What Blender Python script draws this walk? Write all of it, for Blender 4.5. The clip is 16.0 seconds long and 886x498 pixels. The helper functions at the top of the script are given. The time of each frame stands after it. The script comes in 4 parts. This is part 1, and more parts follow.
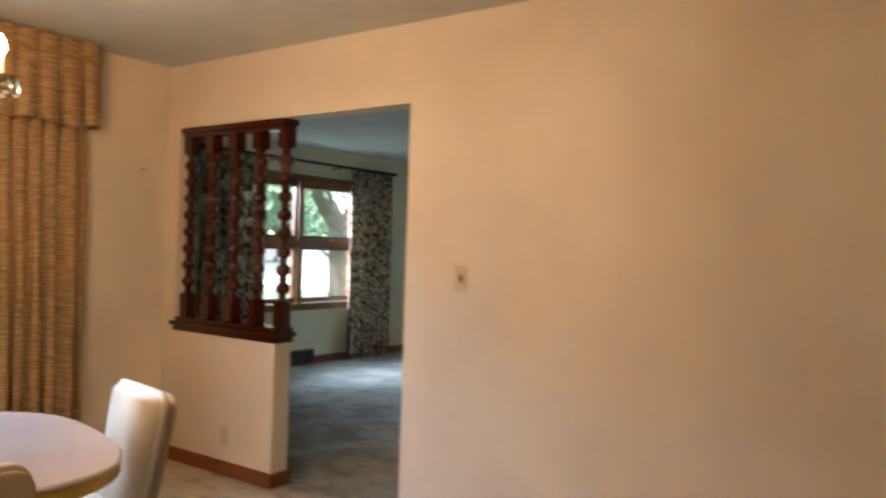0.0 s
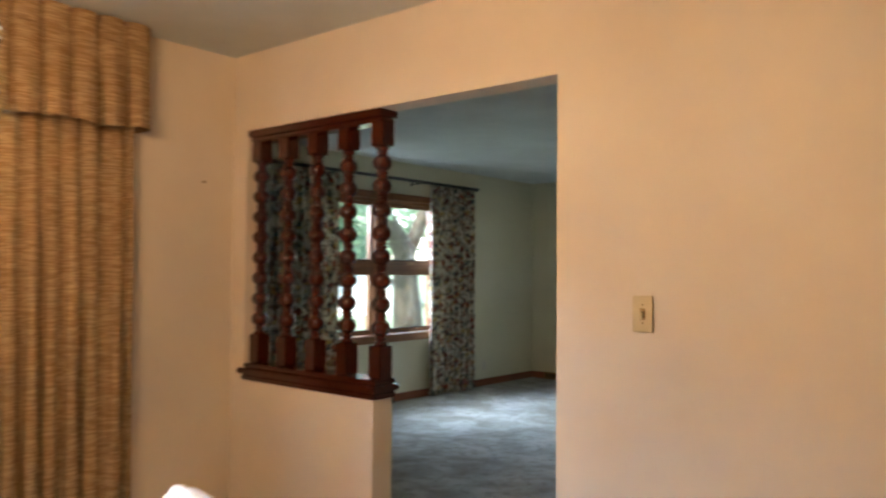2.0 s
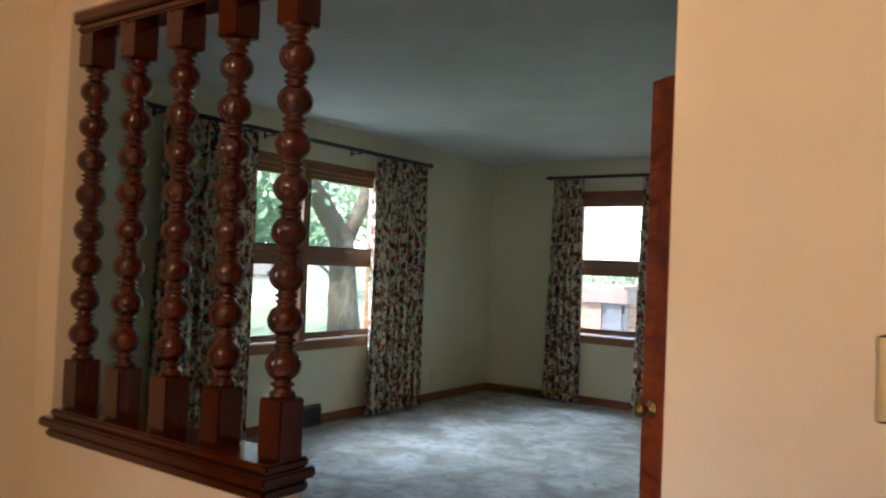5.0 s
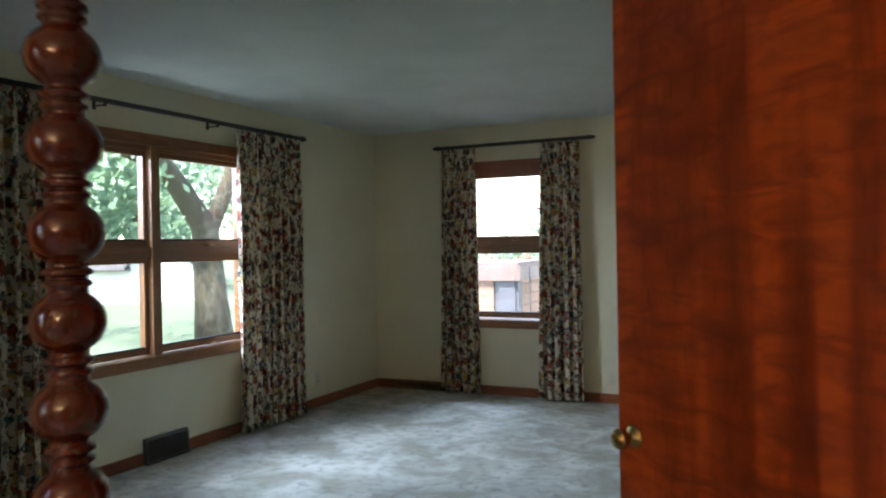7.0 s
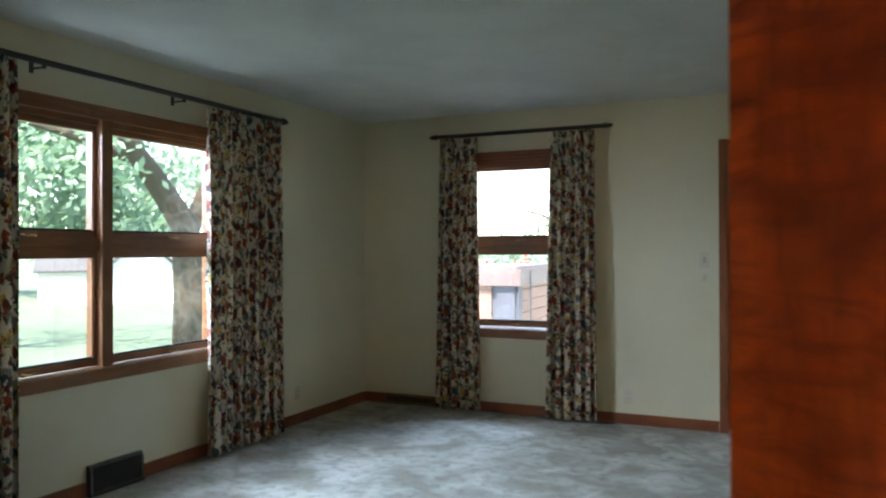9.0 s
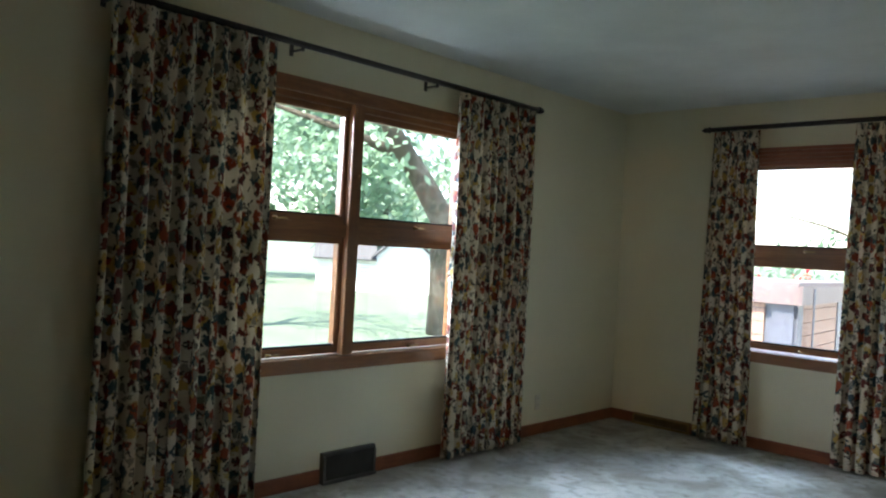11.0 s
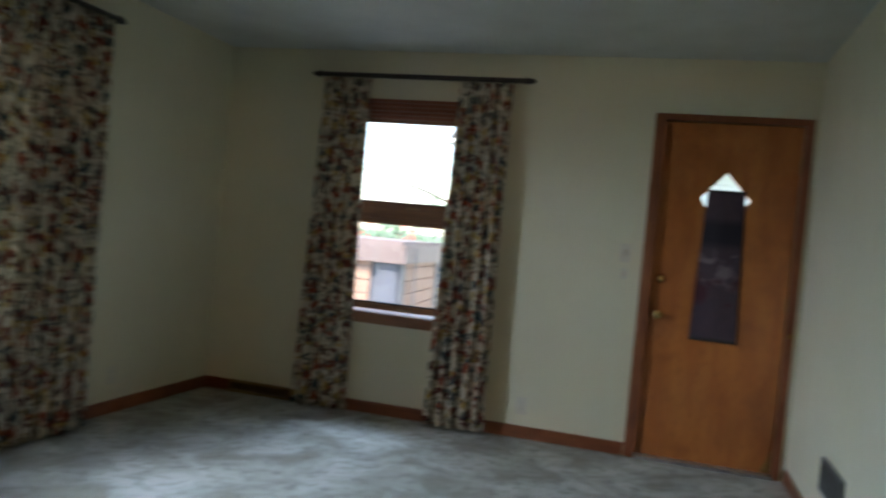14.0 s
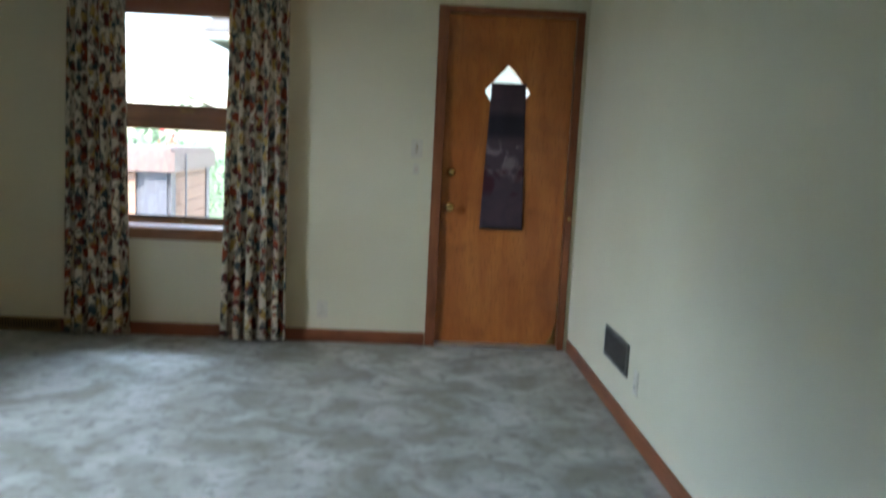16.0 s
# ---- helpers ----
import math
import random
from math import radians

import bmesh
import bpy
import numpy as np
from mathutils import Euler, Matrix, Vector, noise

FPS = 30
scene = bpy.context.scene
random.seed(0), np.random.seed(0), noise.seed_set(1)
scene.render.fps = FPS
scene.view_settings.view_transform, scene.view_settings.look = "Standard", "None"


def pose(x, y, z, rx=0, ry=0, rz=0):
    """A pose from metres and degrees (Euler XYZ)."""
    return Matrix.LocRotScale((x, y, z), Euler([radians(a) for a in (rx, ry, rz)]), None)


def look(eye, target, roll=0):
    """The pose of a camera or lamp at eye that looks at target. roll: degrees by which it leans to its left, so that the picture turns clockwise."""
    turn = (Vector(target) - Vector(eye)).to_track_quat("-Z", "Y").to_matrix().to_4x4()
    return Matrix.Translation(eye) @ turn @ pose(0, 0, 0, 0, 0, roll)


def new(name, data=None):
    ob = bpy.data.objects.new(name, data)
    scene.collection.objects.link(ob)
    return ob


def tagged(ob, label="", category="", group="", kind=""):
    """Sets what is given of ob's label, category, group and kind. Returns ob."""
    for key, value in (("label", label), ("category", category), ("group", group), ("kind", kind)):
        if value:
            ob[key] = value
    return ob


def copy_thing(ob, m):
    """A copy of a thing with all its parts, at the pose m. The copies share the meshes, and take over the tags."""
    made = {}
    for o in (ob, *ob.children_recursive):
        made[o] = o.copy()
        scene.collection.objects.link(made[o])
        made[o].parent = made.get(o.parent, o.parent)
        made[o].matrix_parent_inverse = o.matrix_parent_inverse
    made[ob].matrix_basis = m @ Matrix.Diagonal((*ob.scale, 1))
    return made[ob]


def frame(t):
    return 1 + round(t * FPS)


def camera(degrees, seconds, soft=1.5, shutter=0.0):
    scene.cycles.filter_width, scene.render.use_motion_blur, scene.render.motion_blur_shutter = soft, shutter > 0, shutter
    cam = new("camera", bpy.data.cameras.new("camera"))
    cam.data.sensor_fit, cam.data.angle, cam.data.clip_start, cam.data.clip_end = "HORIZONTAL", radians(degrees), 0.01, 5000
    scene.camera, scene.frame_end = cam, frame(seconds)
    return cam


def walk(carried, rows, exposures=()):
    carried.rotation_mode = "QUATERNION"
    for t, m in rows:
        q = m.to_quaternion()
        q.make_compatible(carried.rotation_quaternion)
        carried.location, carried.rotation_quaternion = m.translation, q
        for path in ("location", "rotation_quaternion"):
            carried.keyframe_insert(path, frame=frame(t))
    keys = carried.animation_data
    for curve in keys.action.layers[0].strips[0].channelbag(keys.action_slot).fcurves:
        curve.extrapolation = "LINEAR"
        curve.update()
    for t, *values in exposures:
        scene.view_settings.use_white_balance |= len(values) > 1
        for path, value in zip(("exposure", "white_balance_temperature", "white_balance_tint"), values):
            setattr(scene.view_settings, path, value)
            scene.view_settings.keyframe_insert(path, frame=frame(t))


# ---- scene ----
cam = camera(60.0, 16.0, soft=2.1, shutter=0.8)

PATH = [
    (0, (6.380, -8.946, 1.346), (5.212, -7.322, 1.350), 1.8),
    (0.5, (6.123, -8.796, 1.353), (4.847, -7.256, 1.366), 1.7),
    (1, (5.915, -8.647, 1.350), (4.579, -7.159, 1.346), 0.2),
    (1.5, (5.728, -8.516, 1.358), (4.358, -7.059, 1.384), 1.5),
    (2, (5.493, -8.362, 1.355), (4.209, -6.829, 1.412), 0.5),
    (2.5, (5.276, -8.239, 1.371), (4.120, -6.607, 1.410), -0.9),
    (3, (5.120, -8.042, 1.351), (3.935, -6.432, 1.401), 0.4),
    (5.5, (4.361, -7.065, 1.350), (3.209, -5.430, 1.390), 2.5),
    (6, (4.252, -6.916, 1.337), (3.141, -5.253, 1.324), 1.0),
    (6.5, (4.056, -6.752, 1.376), (3.144, -4.972, 1.430), -2.1),
    (7, (3.930, -6.590, 1.391), (3.059, -4.789, 1.381), -1.0),
    (7.5, (3.779, -6.342, 1.359), (2.812, -4.592, 1.406), 1.0),
    (8, (3.748, -6.188, 1.365), (2.772, -4.442, 1.394), 2.2),
    (8.5, (3.697, -6.095, 1.332), (2.812, -4.302, 1.284), 1.7),
    (9, (3.541, -5.968, 1.339), (2.700, -4.153, 1.344), -0.2),
    (9.5, (3.405, -5.909, 1.361), (2.408, -4.175, 1.370), 1.4),
    (10, (3.357, -5.750, 1.326), (1.986, -4.294, 1.331), 2.4),
    (12.5, (3.151, -5.418, 1.321), (1.837, -3.911, 1.286), 5.9),
    (13, (3.058, -5.312, 1.336), (2.023, -3.601, 1.340), 4.8),
    (13.5, (3.009, -5.264, 1.310), (2.227, -3.424, 1.262), 4.1),
    (14, (3.131, -4.950, 1.273), (2.582, -3.027, 1.235), 5.4),
    (14.5, (3.014, -4.872, 1.284), (2.736, -2.891, 1.267), 5.4),
    (15, (2.981, -4.860, 1.297), (2.937, -2.861, 1.272), 3.3),
    (15.5, (2.958, -4.850, 1.291), (3.010, -2.853, 1.193), 2.4),
    (16, (2.923, -4.880, 1.265), (2.997, -2.898, 1.009), 2.8),
]
EXPOSURES = [(0.0, 2.7), (3.0, 2.75), (5.5, 2.55), (8.0, 2.55), (10.0, 2.6), (12.5, 2.6), (13.5, 2.32), (14.5, 2.15), (15.5, 2.45), (16.0, 2.65)]
BULB_WATTS = 1.15
BULB_COLOR = (1.0, 0.59, 0.37)
# watts of the fill lamps added outside the windows
SKY_W, SKY_SW, SKY_N, SKY_D = 82, 58, 40, 20
walk(cam, [(t, look(e, g, r)) for t, e, g, r in PATH], EXPOSURES)

# ---- world, sun, lights ----
world = bpy.data.worlds.new("sky")
scene.world = world
world.use_nodes = True
wn = world.node_tree.nodes
sky = wn.new("ShaderNodeTexSky")
sky.sky_type = 'NISHITA'
sky.sun_disc = False
sky.sun_elevation = radians(59)
sky.sun_rotation = radians(180)
world.node_tree.links.new(sky.outputs[0], wn["Background"].inputs[0])
wn["Background"].inputs[1].default_value = 0.15

sun_data = bpy.data.lights.new("sun", 'SUN')
sun_data.energy = 3.4
sun_data.angle = radians(0.6)
sun_data.color = (1.0, 0.95, 0.86)
sun = new("sun", sun_data)
sun.matrix_world = look((-0.3, -16, 20), (0, -4, 0))


def area_lamp(name, m, sx, sy, watts, color):
    d = bpy.data.lights.new(name, 'AREA')
    d.shape, d.size, d.size_y, d.energy, d.color = 'RECTANGLE', sx, sy, watts, color
    ob = new(name, d)
    ob.matrix_world = m
    return ob


# area lamps added outside and above the windows, standing in for the open sky
DAY = (0.48, 0.665, 1.0)
area_lamp("sky_fill_lamp", look((-3.0, -2.84, 3.32), (0.0, -2.84, 1.35)), 3.4, 0.95, SKY_W, DAY)
# extra fill lamp, added south-west to brighten the north wall
area_lamp("sky_fill_lamp", look((-2.2, -4.4, 2.6), (0.0, -2.84, 1.35)), 1.2, 1.5, SKY_SW, (0.66, 0.78, 1.0))
area_lamp("sky_fill_lamp", look((1.44, 1.5, 3.05), (1.44, 0.0, 1.35)), 1.8, 0.8, SKY_N, DAY)
area_lamp("sky_fill_lamp", look((1.47, -7.93, 2.40), (3.8, -7.93, 0.6)), 1.6, 0.3, SKY_D, DAY)

CEIL = 2.49
CEIL_D = 2.445                 # dining room ceiling
P0, P1 = -6.035, -5.915          # partition: dining face, living face
EAST = 3.95
DW = 2.135                     # dining room west wall


# ---- materials ----
def nodes_of(name):
    m = bpy.data.materials.new(name)
    m.use_nodes = True
    nt = m.node_tree
    return m, nt, nt.nodes["Principled BSDF"]


def mixed(nt, fac, a, b):
    n = nt.nodes.new("ShaderNodeMix")
    n.data_type = 'RGBA'
    nt.links.new(fac, n.inputs[0])
    for sock, v in ((n.inputs[6], a), (n.inputs[7], b)):
        if isinstance(v, tuple):
            sock.default_value = (*v, 1)
        else:
            nt.links.new(v, sock)
    return n.outputs[2]


def ramp(nt, fac, lo, hi):
    n = nt.nodes.new("ShaderNodeMapRange")
    n.inputs[1].default_value, n.inputs[2].default_value = lo, hi
    nt.links.new(fac, n.inputs[0])
    return n.outputs[0]


def noise_tex(nt, scale, detail=4.0, stretch=(1, 1, 1), warp=0.0):
    co = nt.nodes.new("ShaderNodeTexCoord")
    mp = nt.nodes.new("ShaderNodeMapping")
    mp.inputs[3].default_value = stretch
    nt.links.new(co.outputs["Object"], mp.inputs[0])
    n = nt.nodes.new("ShaderNodeTexNoise")
    n.inputs["Scale"].default_value = scale
    n.inputs["Detail"].default_value = detail
    n.inputs["Distortion"].default_value = warp
    nt.links.new(mp.outputs[0], n.inputs["Vector"])
    return n.outputs["Fac"], mp.outputs[0]


def bumped(nt, p, height, strength, distance):
    b = nt.nodes.new("ShaderNodeBump")
    b.inputs["Strength"].default_value = strength
    b.inputs["Distance"].default_value = distance
    nt.links.new(height, b.inputs["Height"])
    nt.links.new(b.outputs[0], p.inputs["Normal"])


def plain(name, c1, c2, big=1.5, fine=120.0, rough=0.6, bump=0.15, dist=0.001, metal=0.0, stretch=(1, 1, 1), lo=0.35, hi=0.65):
    """Two tones at a large scale, fine grain in the relief."""
    m, nt, p = nodes_of(name)
    f, _ = noise_tex(nt, big, 5.0, stretch)
    g, _ = noise_tex(nt, fine, 3.0, stretch)
    nt.links.new(mixed(nt, ramp(nt, f, lo, hi), c1, c2), p.inputs["Base Color"])
    p.inputs["Roughness"].default_value = rough
    p.inputs["Metallic"].default_value = metal
    if bump:
        bumped(nt, p, g, bump, dist)
    return m


def wood(name, dark, light, axis=2, rough=0.35, scale=9.0, coat=0.0, stretch=14.0, figure=0.0):
    m, nt, p = nodes_of(name)
    st = [stretch] * 3
    st[axis] = 1.0
    f, _ = noise_tex(nt, scale * 0.25, 6.0, tuple(st), 1.2)
    g, _ = noise_tex(nt, scale * 3.0, 4.0, tuple(st), 0.3)
    big, _ = noise_tex(nt, 2.2, 3.0, (1, 1, 1), 1.5)
    col = mixed(nt, ramp(nt, f, 0.3, 0.7), dark, light)
    mid = tuple(0.45 * a for a in dark)
    col = mixed(nt, ramp(nt, g, 0.52, 0.9), col, mid)
    col = mixed(nt, ramp(nt, big, 0.42, 0.95), col, tuple(0.6 * a for a in dark))
    if figure:
        strip, _ = noise_tex(nt, 2.2, 1.0, (5.0, 5.0, 0.10), 0.1)
        w, _ = noise_tex(nt, 2.6, 3.5, (2.0, 2.0, 6.0), 0.9)
        col = mixed(nt, ramp(nt, strip, 0.45, 0.56), col, light)
        col = mixed(nt, ramp(nt, w, 0.40, 0.40 + 0.8 * figure), col, tuple(0.72 * a for a in dark))
    nt.links.new(col, p.inputs["Base Color"])
    p.inputs["Roughness"].default_value = rough
    p.inputs["Coat Weight"].default_value = coat
    p.inputs["Coat Roughness"].default_value = 0.1
    bumped(nt, p, g, 0.12, 0.001)
    return m


def carpet(name, dark, light, scale):
    """Sheared pile: soft blotches at two sizes, tufts in the grain and the relief."""
    m, nt, p = nodes_of(name)
    f, _ = noise_tex(nt, scale, 4.0, (1, 1, 1), 0.6)
    f2, _ = noise_tex(nt, scale * 4.3, 4.0, (1, 1, 1), 0.4)
    g, _ = noise_tex(nt, 330.0, 2.0)
    col = mixed(nt, ramp(nt, f, 0.36, 0.64), dark, light)
    col = mixed(nt, ramp(nt, f2, 0.50, 0.78), col, tuple(0.72 * a for a in dark))
    tuft = mixed(nt, ramp(nt, g, 0.3, 0.7), (0.72, 0.72, 0.72), (1.12, 1.12, 1.12))
    mul = nt.nodes.new("ShaderNodeMix")
    mul.data_type, mul.blend_type = 'RGBA', 'MULTIPLY'
    mul.inputs[0].default_value = 1.0
    nt.links.new(col, mul.inputs[6])
    nt.links.new(tuft, mul.inputs[7])
    nt.links.new(mul.outputs[2], p.inputs["Base Color"])
    p.inputs["Roughness"].default_value = 0.95
    p.inputs["Specular IOR Level"].default_value = 0.1
    p.inputs["Sheen Weight"].default_value = 0.15
    add = nt.nodes.new("ShaderNodeMath")
    add.operation = 'ADD'
    nt.links.new(g, add.inputs[0])
    nt.links.new(f2, add.inputs[1])
    bumped(nt, p, add.outputs[0], 0.7, 0.006)
    return m


def floral(name):
    """Cream cloth printed with rust, teal, ochre and dark blooms."""
    m, nt, p = nodes_of(name)
    uv = nt.nodes.new("ShaderNodeUVMap")
    mp = nt.nodes.new("ShaderNodeMapping")
    nt.links.new(uv.outputs[0], mp.inputs[0])
    base = (0.61, 0.545, 0.40)
    warp = nt.nodes.new("ShaderNodeTexNoise")
    warp.inputs["Scale"].default_value = 26
    warp.inputs["Detail"].default_value = 3.0
    nt.links.new(mp.outputs[0], warp.inputs["Vector"])
    vm = nt.nodes.new("ShaderNodeVectorMath")
    vm.operation = 'SCALE'
    vm.inputs[3].default_value = 0.085
    nt.links.new(warp.outputs["Color"], vm.inputs[0])
    va = nt.nodes.new("ShaderNodeVectorMath")
    nt.links.new(mp.outputs[0], va.inputs[0])
    nt.links.new(vm.outputs[0], va.inputs[1])
    col = base
    for i, (tone, sc, cut) in enumerate((((0.44, 0.30, 0.09), 7.4, 0.25), ((0.050, 0.078, 0.080), 8.2, 0.25),
                                         ((0.27, 0.060, 0.025), 7.0, 0.23), ((0.22, 0.20, 0.15), 12.0, 0.23),
                                         ((0.12, 0.032, 0.024), 7.6, 0.20), ((0.06, 0.05, 0.04), 19.0, 0.18),
                                         ((0.62, 0.56, 0.43), 15.0, 0.16))):
        off = nt.nodes.new("ShaderNodeVectorMath")
        off.inputs[1].default_value = (3.7 * i + 0.3, 1.9 * i, 0)
        nt.links.new(va.outputs[0], off.inputs[0])
        v = nt.nodes.new("ShaderNodeTexVoronoi")
        v.voronoi_dimensions = '2D'
        v.inputs["Scale"].default_value = sc
        nt.links.new(off.outputs[0], v.inputs["Vector"])
        col = mixed(nt, ramp(nt, v.outputs["Distance"], cut + 0.03, cut - 0.03), col, tone)
    nt.links.new(col, p.inputs["Base Color"])
    p.inputs["Roughness"].default_value = 0.85
    p.inputs["Specular IOR Level"].default_value = 0.2
    g, _ = noise_tex(nt, 500.0, 2.0)
    bumped(nt, p, g, 0.2, 0.0006)
    thin = nt.nodes.new("ShaderNodeBsdfTranslucent")
    nt.links.new(col, thin.inputs[0])
    share = nt.nodes.new("ShaderNodeMixShader")
    share.inputs[0].default_value = 0.22
    nt.links.new(p.outputs[0], share.inputs[1])
    nt.links.new(thin.outputs[0], share.inputs[2])
    nt.links.new(share.outputs[0], nt.nodes["Material Output"].inputs[0])
    return m


def slub(name):
    """Tan open-weave cloth with horizontal slubs."""
    m, nt, p = nodes_of(name)
    f, _ = noise_tex(nt, 1.0, 3.0, (14, 14, 150))
    g, _ = noise_tex(nt, 2.0, 3.0, (2, 2, 60))
    col = mixed(nt, ramp(nt, f, 0.40, 0.62), (0.40, 0.25, 0.11), (0.62, 0.44, 0.24))
    col = mixed(nt, ramp(nt, g, 0.5, 0.85), col, (0.41, 0.275, 0.125))
    nt.links.new(col, p.inputs["Base Color"])
    p.inputs["Roughness"].default_value = 0.8
    p.inputs["Specular IOR Level"].default_value = 0.2
    bumped(nt, p, f, 0.5, 0.002)
    thin = nt.nodes.new("ShaderNodeBsdfTranslucent")
    nt.links.new(col, thin.inputs[0])
    share = nt.nodes.new("ShaderNodeMixShader")
    share.inputs[0].default_value = 0.3
    nt.links.new(p.outputs[0], share.inputs[1])
    nt.links.new(thin.outputs[0], share.inputs[2])
    nt.links.new(share.outputs[0], nt.nodes["Material Output"].inputs[0])
    return m


def metal(name, c, rough=0.25):
    return plain(name, c, tuple(0.75 * a for a in c), 9.0, 200.0, rough, 0.05, 0.0005, 1.0)


def glowing(name, c, strength):
    m, nt, p = nodes_of(name)
    p.inputs["Base Color"].default_value = (*c, 1)
    p.inputs["Emission Color"].default_value = (*c, 1)
    p.inputs["Emission Strength"].default_value = strength
    return m


def glass_mat(name, tint=(1, 1, 1), rough=0.0):
    m, nt, p = nodes_of(name)
    p.inputs["Base Color"].default_value = (*tint, 1)
    p.inputs["Roughness"].default_value = rough
    p.inputs["Transmission Weight"].default_value = 1.0
    p.inputs["IOR"].default_value = 1.45
    return m


M_WALL_D = plain("dining_paint", (0.80, 0.70, 0.56), (0.73, 0.62, 0.48), 1.5, 260.0, 0.55, 0.12, 0.001)
M_WALL_L = plain("living_paint", (0.67, 0.63, 0.45), (0.62, 0.58, 0.40), 1.0, 260.0, 0.6, 0.12, 0.001)
M_CEIL = plain("ceiling_paint", (0.60, 0.62, 0.57), (0.54, 0.56, 0.51), 3.0, 45.0, 0.8, 0.35, 0.003)
M_CARPET = carpet("mottled_carpet", (0.265, 0.25, 0.18), (0.50, 0.485, 0.405), 3.4)
M_CARPET_D = carpet("beige_carpet", (0.42, 0.33, 0.21), (0.56, 0.46, 0.31), 2.0)
M_TRIM = wood("red_brown_trim", (0.21, 0.062, 0.022), (0.30, 0.10, 0.035), 0, 0.4, 7.0)
M_TRIM_V = wood("red_brown_trim_upright", (0.21, 0.062, 0.022), (0.30, 0.10, 0.035), 2, 0.4, 7.0)
M_WIN_H = wood("honey_window_wood", (0.18, 0.068, 0.022), (0.29, 0.13, 0.046), 1, 0.35, 8.0)
M_WIN_HX = wood("honey_window_wood_x", (0.18, 0.068, 0.022), (0.29, 0.13, 0.046), 0, 0.35, 8.0)
M_WIN_V = wood("honey_window_wood_upright", (0.18, 0.068, 0.022), (0.29, 0.13, 0.046), 2, 0.35, 8.0)
M_SCREEN = wood("dark_cherry_gloss", (0.040, 0.0045, 0.0016), (0.075, 0.0100, 0.0030), 2, 0.16, 8.0, 0.4)
M_RED_DOOR = wood("red_mahogany_veneer", (0.24, 0.030, 0.005), (0.58, 0.105, 0.016), 2, 0.3, 5.0, 0.3, 5.0, 0.45)
M_FRONT_DOOR = wood("amber_birch_veneer", (0.38, 0.108, 0.020), (0.50, 0.17, 0.036), 2, 0.35, 5.0, 0.4, 7.0)
M_FLORAL = floral("floral_print")
M_SLUB = slub("tan_slub_weave")
M_ROD = plain("dark_rod", (0.018, 0.014, 0.012), (0.03, 0.022, 0.018), 8.0, 80.0, 0.4)
M_BRASS = metal("brass", (0.72, 0.50, 0.20), 0.22)
M_BRASS_DARK = metal("aged_brass", (0.34, 0.22, 0.09), 0.35)
M_CHROME = metal("chrome", (0.75, 0.75, 0.75), 0.12)
M_ALU = metal("aluminium", (0.62, 0.62, 0.62), 0.35)
M_IVORY = plain("ivory_plastic", (0.72, 0.60, 0.36), (0.68, 0.56, 0.32), 8.0, 90.0, 0.35, 0.05)
M_OFFWHITE = plain("offwhite_plastic", (0.62, 0.58, 0.46), (0.58, 0.54, 0.42), 8.0, 90.0, 0.4, 0.05)
M_VENT = plain("grey_vent_enamel", (0.085, 0.085, 0.075), (0.06, 0.06, 0.052), 9.0, 90.0, 0.5, 0.1)
M_DARK = plain("dark_void", (0.01, 0.01, 0.01), (0.014, 0.013, 0.012), 9.0, 90.0, 0.8, 0.05)
M_GLASS = glass_mat("window_glass")
M_CRYSTAL = glass_mat("crystal", (1.0, 0.97, 0.9))
M_BULB = glowing("candle_bulb", (1.0, 0.62, 0.25), 26.0)
M_CANDLE = plain("candle_sleeve", (0.80, 0.70, 0.50), (0.75, 0.64, 0.42), 20.0, 90.0, 0.5, 0.05)
M_TABLE = plain("pale_laminate", (0.56, 0.50, 0.47), (0.51, 0.455, 0.42), 3.0, 160.0, 0.25, 0.04)
M_EDGE = plain("yellow_edge_band", (0.62, 0.47, 0.10), (0.56, 0.41, 0.08), 6.0, 120.0, 0.3, 0.05)
M_VINYL = plain("cream_vinyl", (0.74, 0.66, 0.54), (0.68, 0.60, 0.48), 5.0, 180.0, 0.55, 0.2, 0.001)
# tan for the shading painted on chair backs, also the chime button
M_TAN_SHADE_BUTTON = plain("tan_shade_and_button", (0.62, 0.52, 0.40), (0.56, 0.46, 0.34), 9.0, 120.0, 0.5, 0.1)
M_GRASS = plain("lawn", (0.10, 0.145, 0.085), (0.135, 0.18, 0.115), 1.2, 60.0, 0.9, 0.6, 0.03)
M_SIDING = plain("white_siding", (0.80, 0.80, 0.78), (0.74, 0.74, 0.72), 1.5, 40.0, 0.6, 0.1)
M_ROOF = plain("grey_shingle", (0.07, 0.07, 0.075), (0.11, 0.11, 0.11), 6.0, 60.0, 0.9, 0.4, 0.01)
M_BARK = plain("bark", (0.055, 0.052, 0.030), (0.10, 0.08, 0.06), 5.0, 30.0, 0.95, 0.8, 0.03, 0.0, (4, 4, 1))
M_LEAF = plain("leaves", (0.075, 0.125, 0.075), (0.115, 0.175, 0.11), 0.9, 20.0, 0.6, 0.1)
M_LEAF2 = plain("pine_needles", (0.030, 0.065, 0.030), (0.05, 0.09, 0.04), 0.9, 20.0, 0.7, 0.1)
M_FLOWER = plain("red_petals", (0.48, 0.02, 0.03), (0.55, 0.06, 0.06), 6.0, 40.0, 0.6, 0.1)
M_DECK = plain("weathered_deck", (0.30, 0.25, 0.20), (0.38, 0.32, 0.26), 3.0, 60.0, 0.8, 0.3, 0.002, 0.0, (1, 8, 8))
M_CEDAR = plain("cedar_panel", (0.27, 0.16, 0.115), (0.34, 0.21, 0.15), 3.0, 60.0, 0.6, 0.2, 0.002, 0.0, (1, 1, 9))
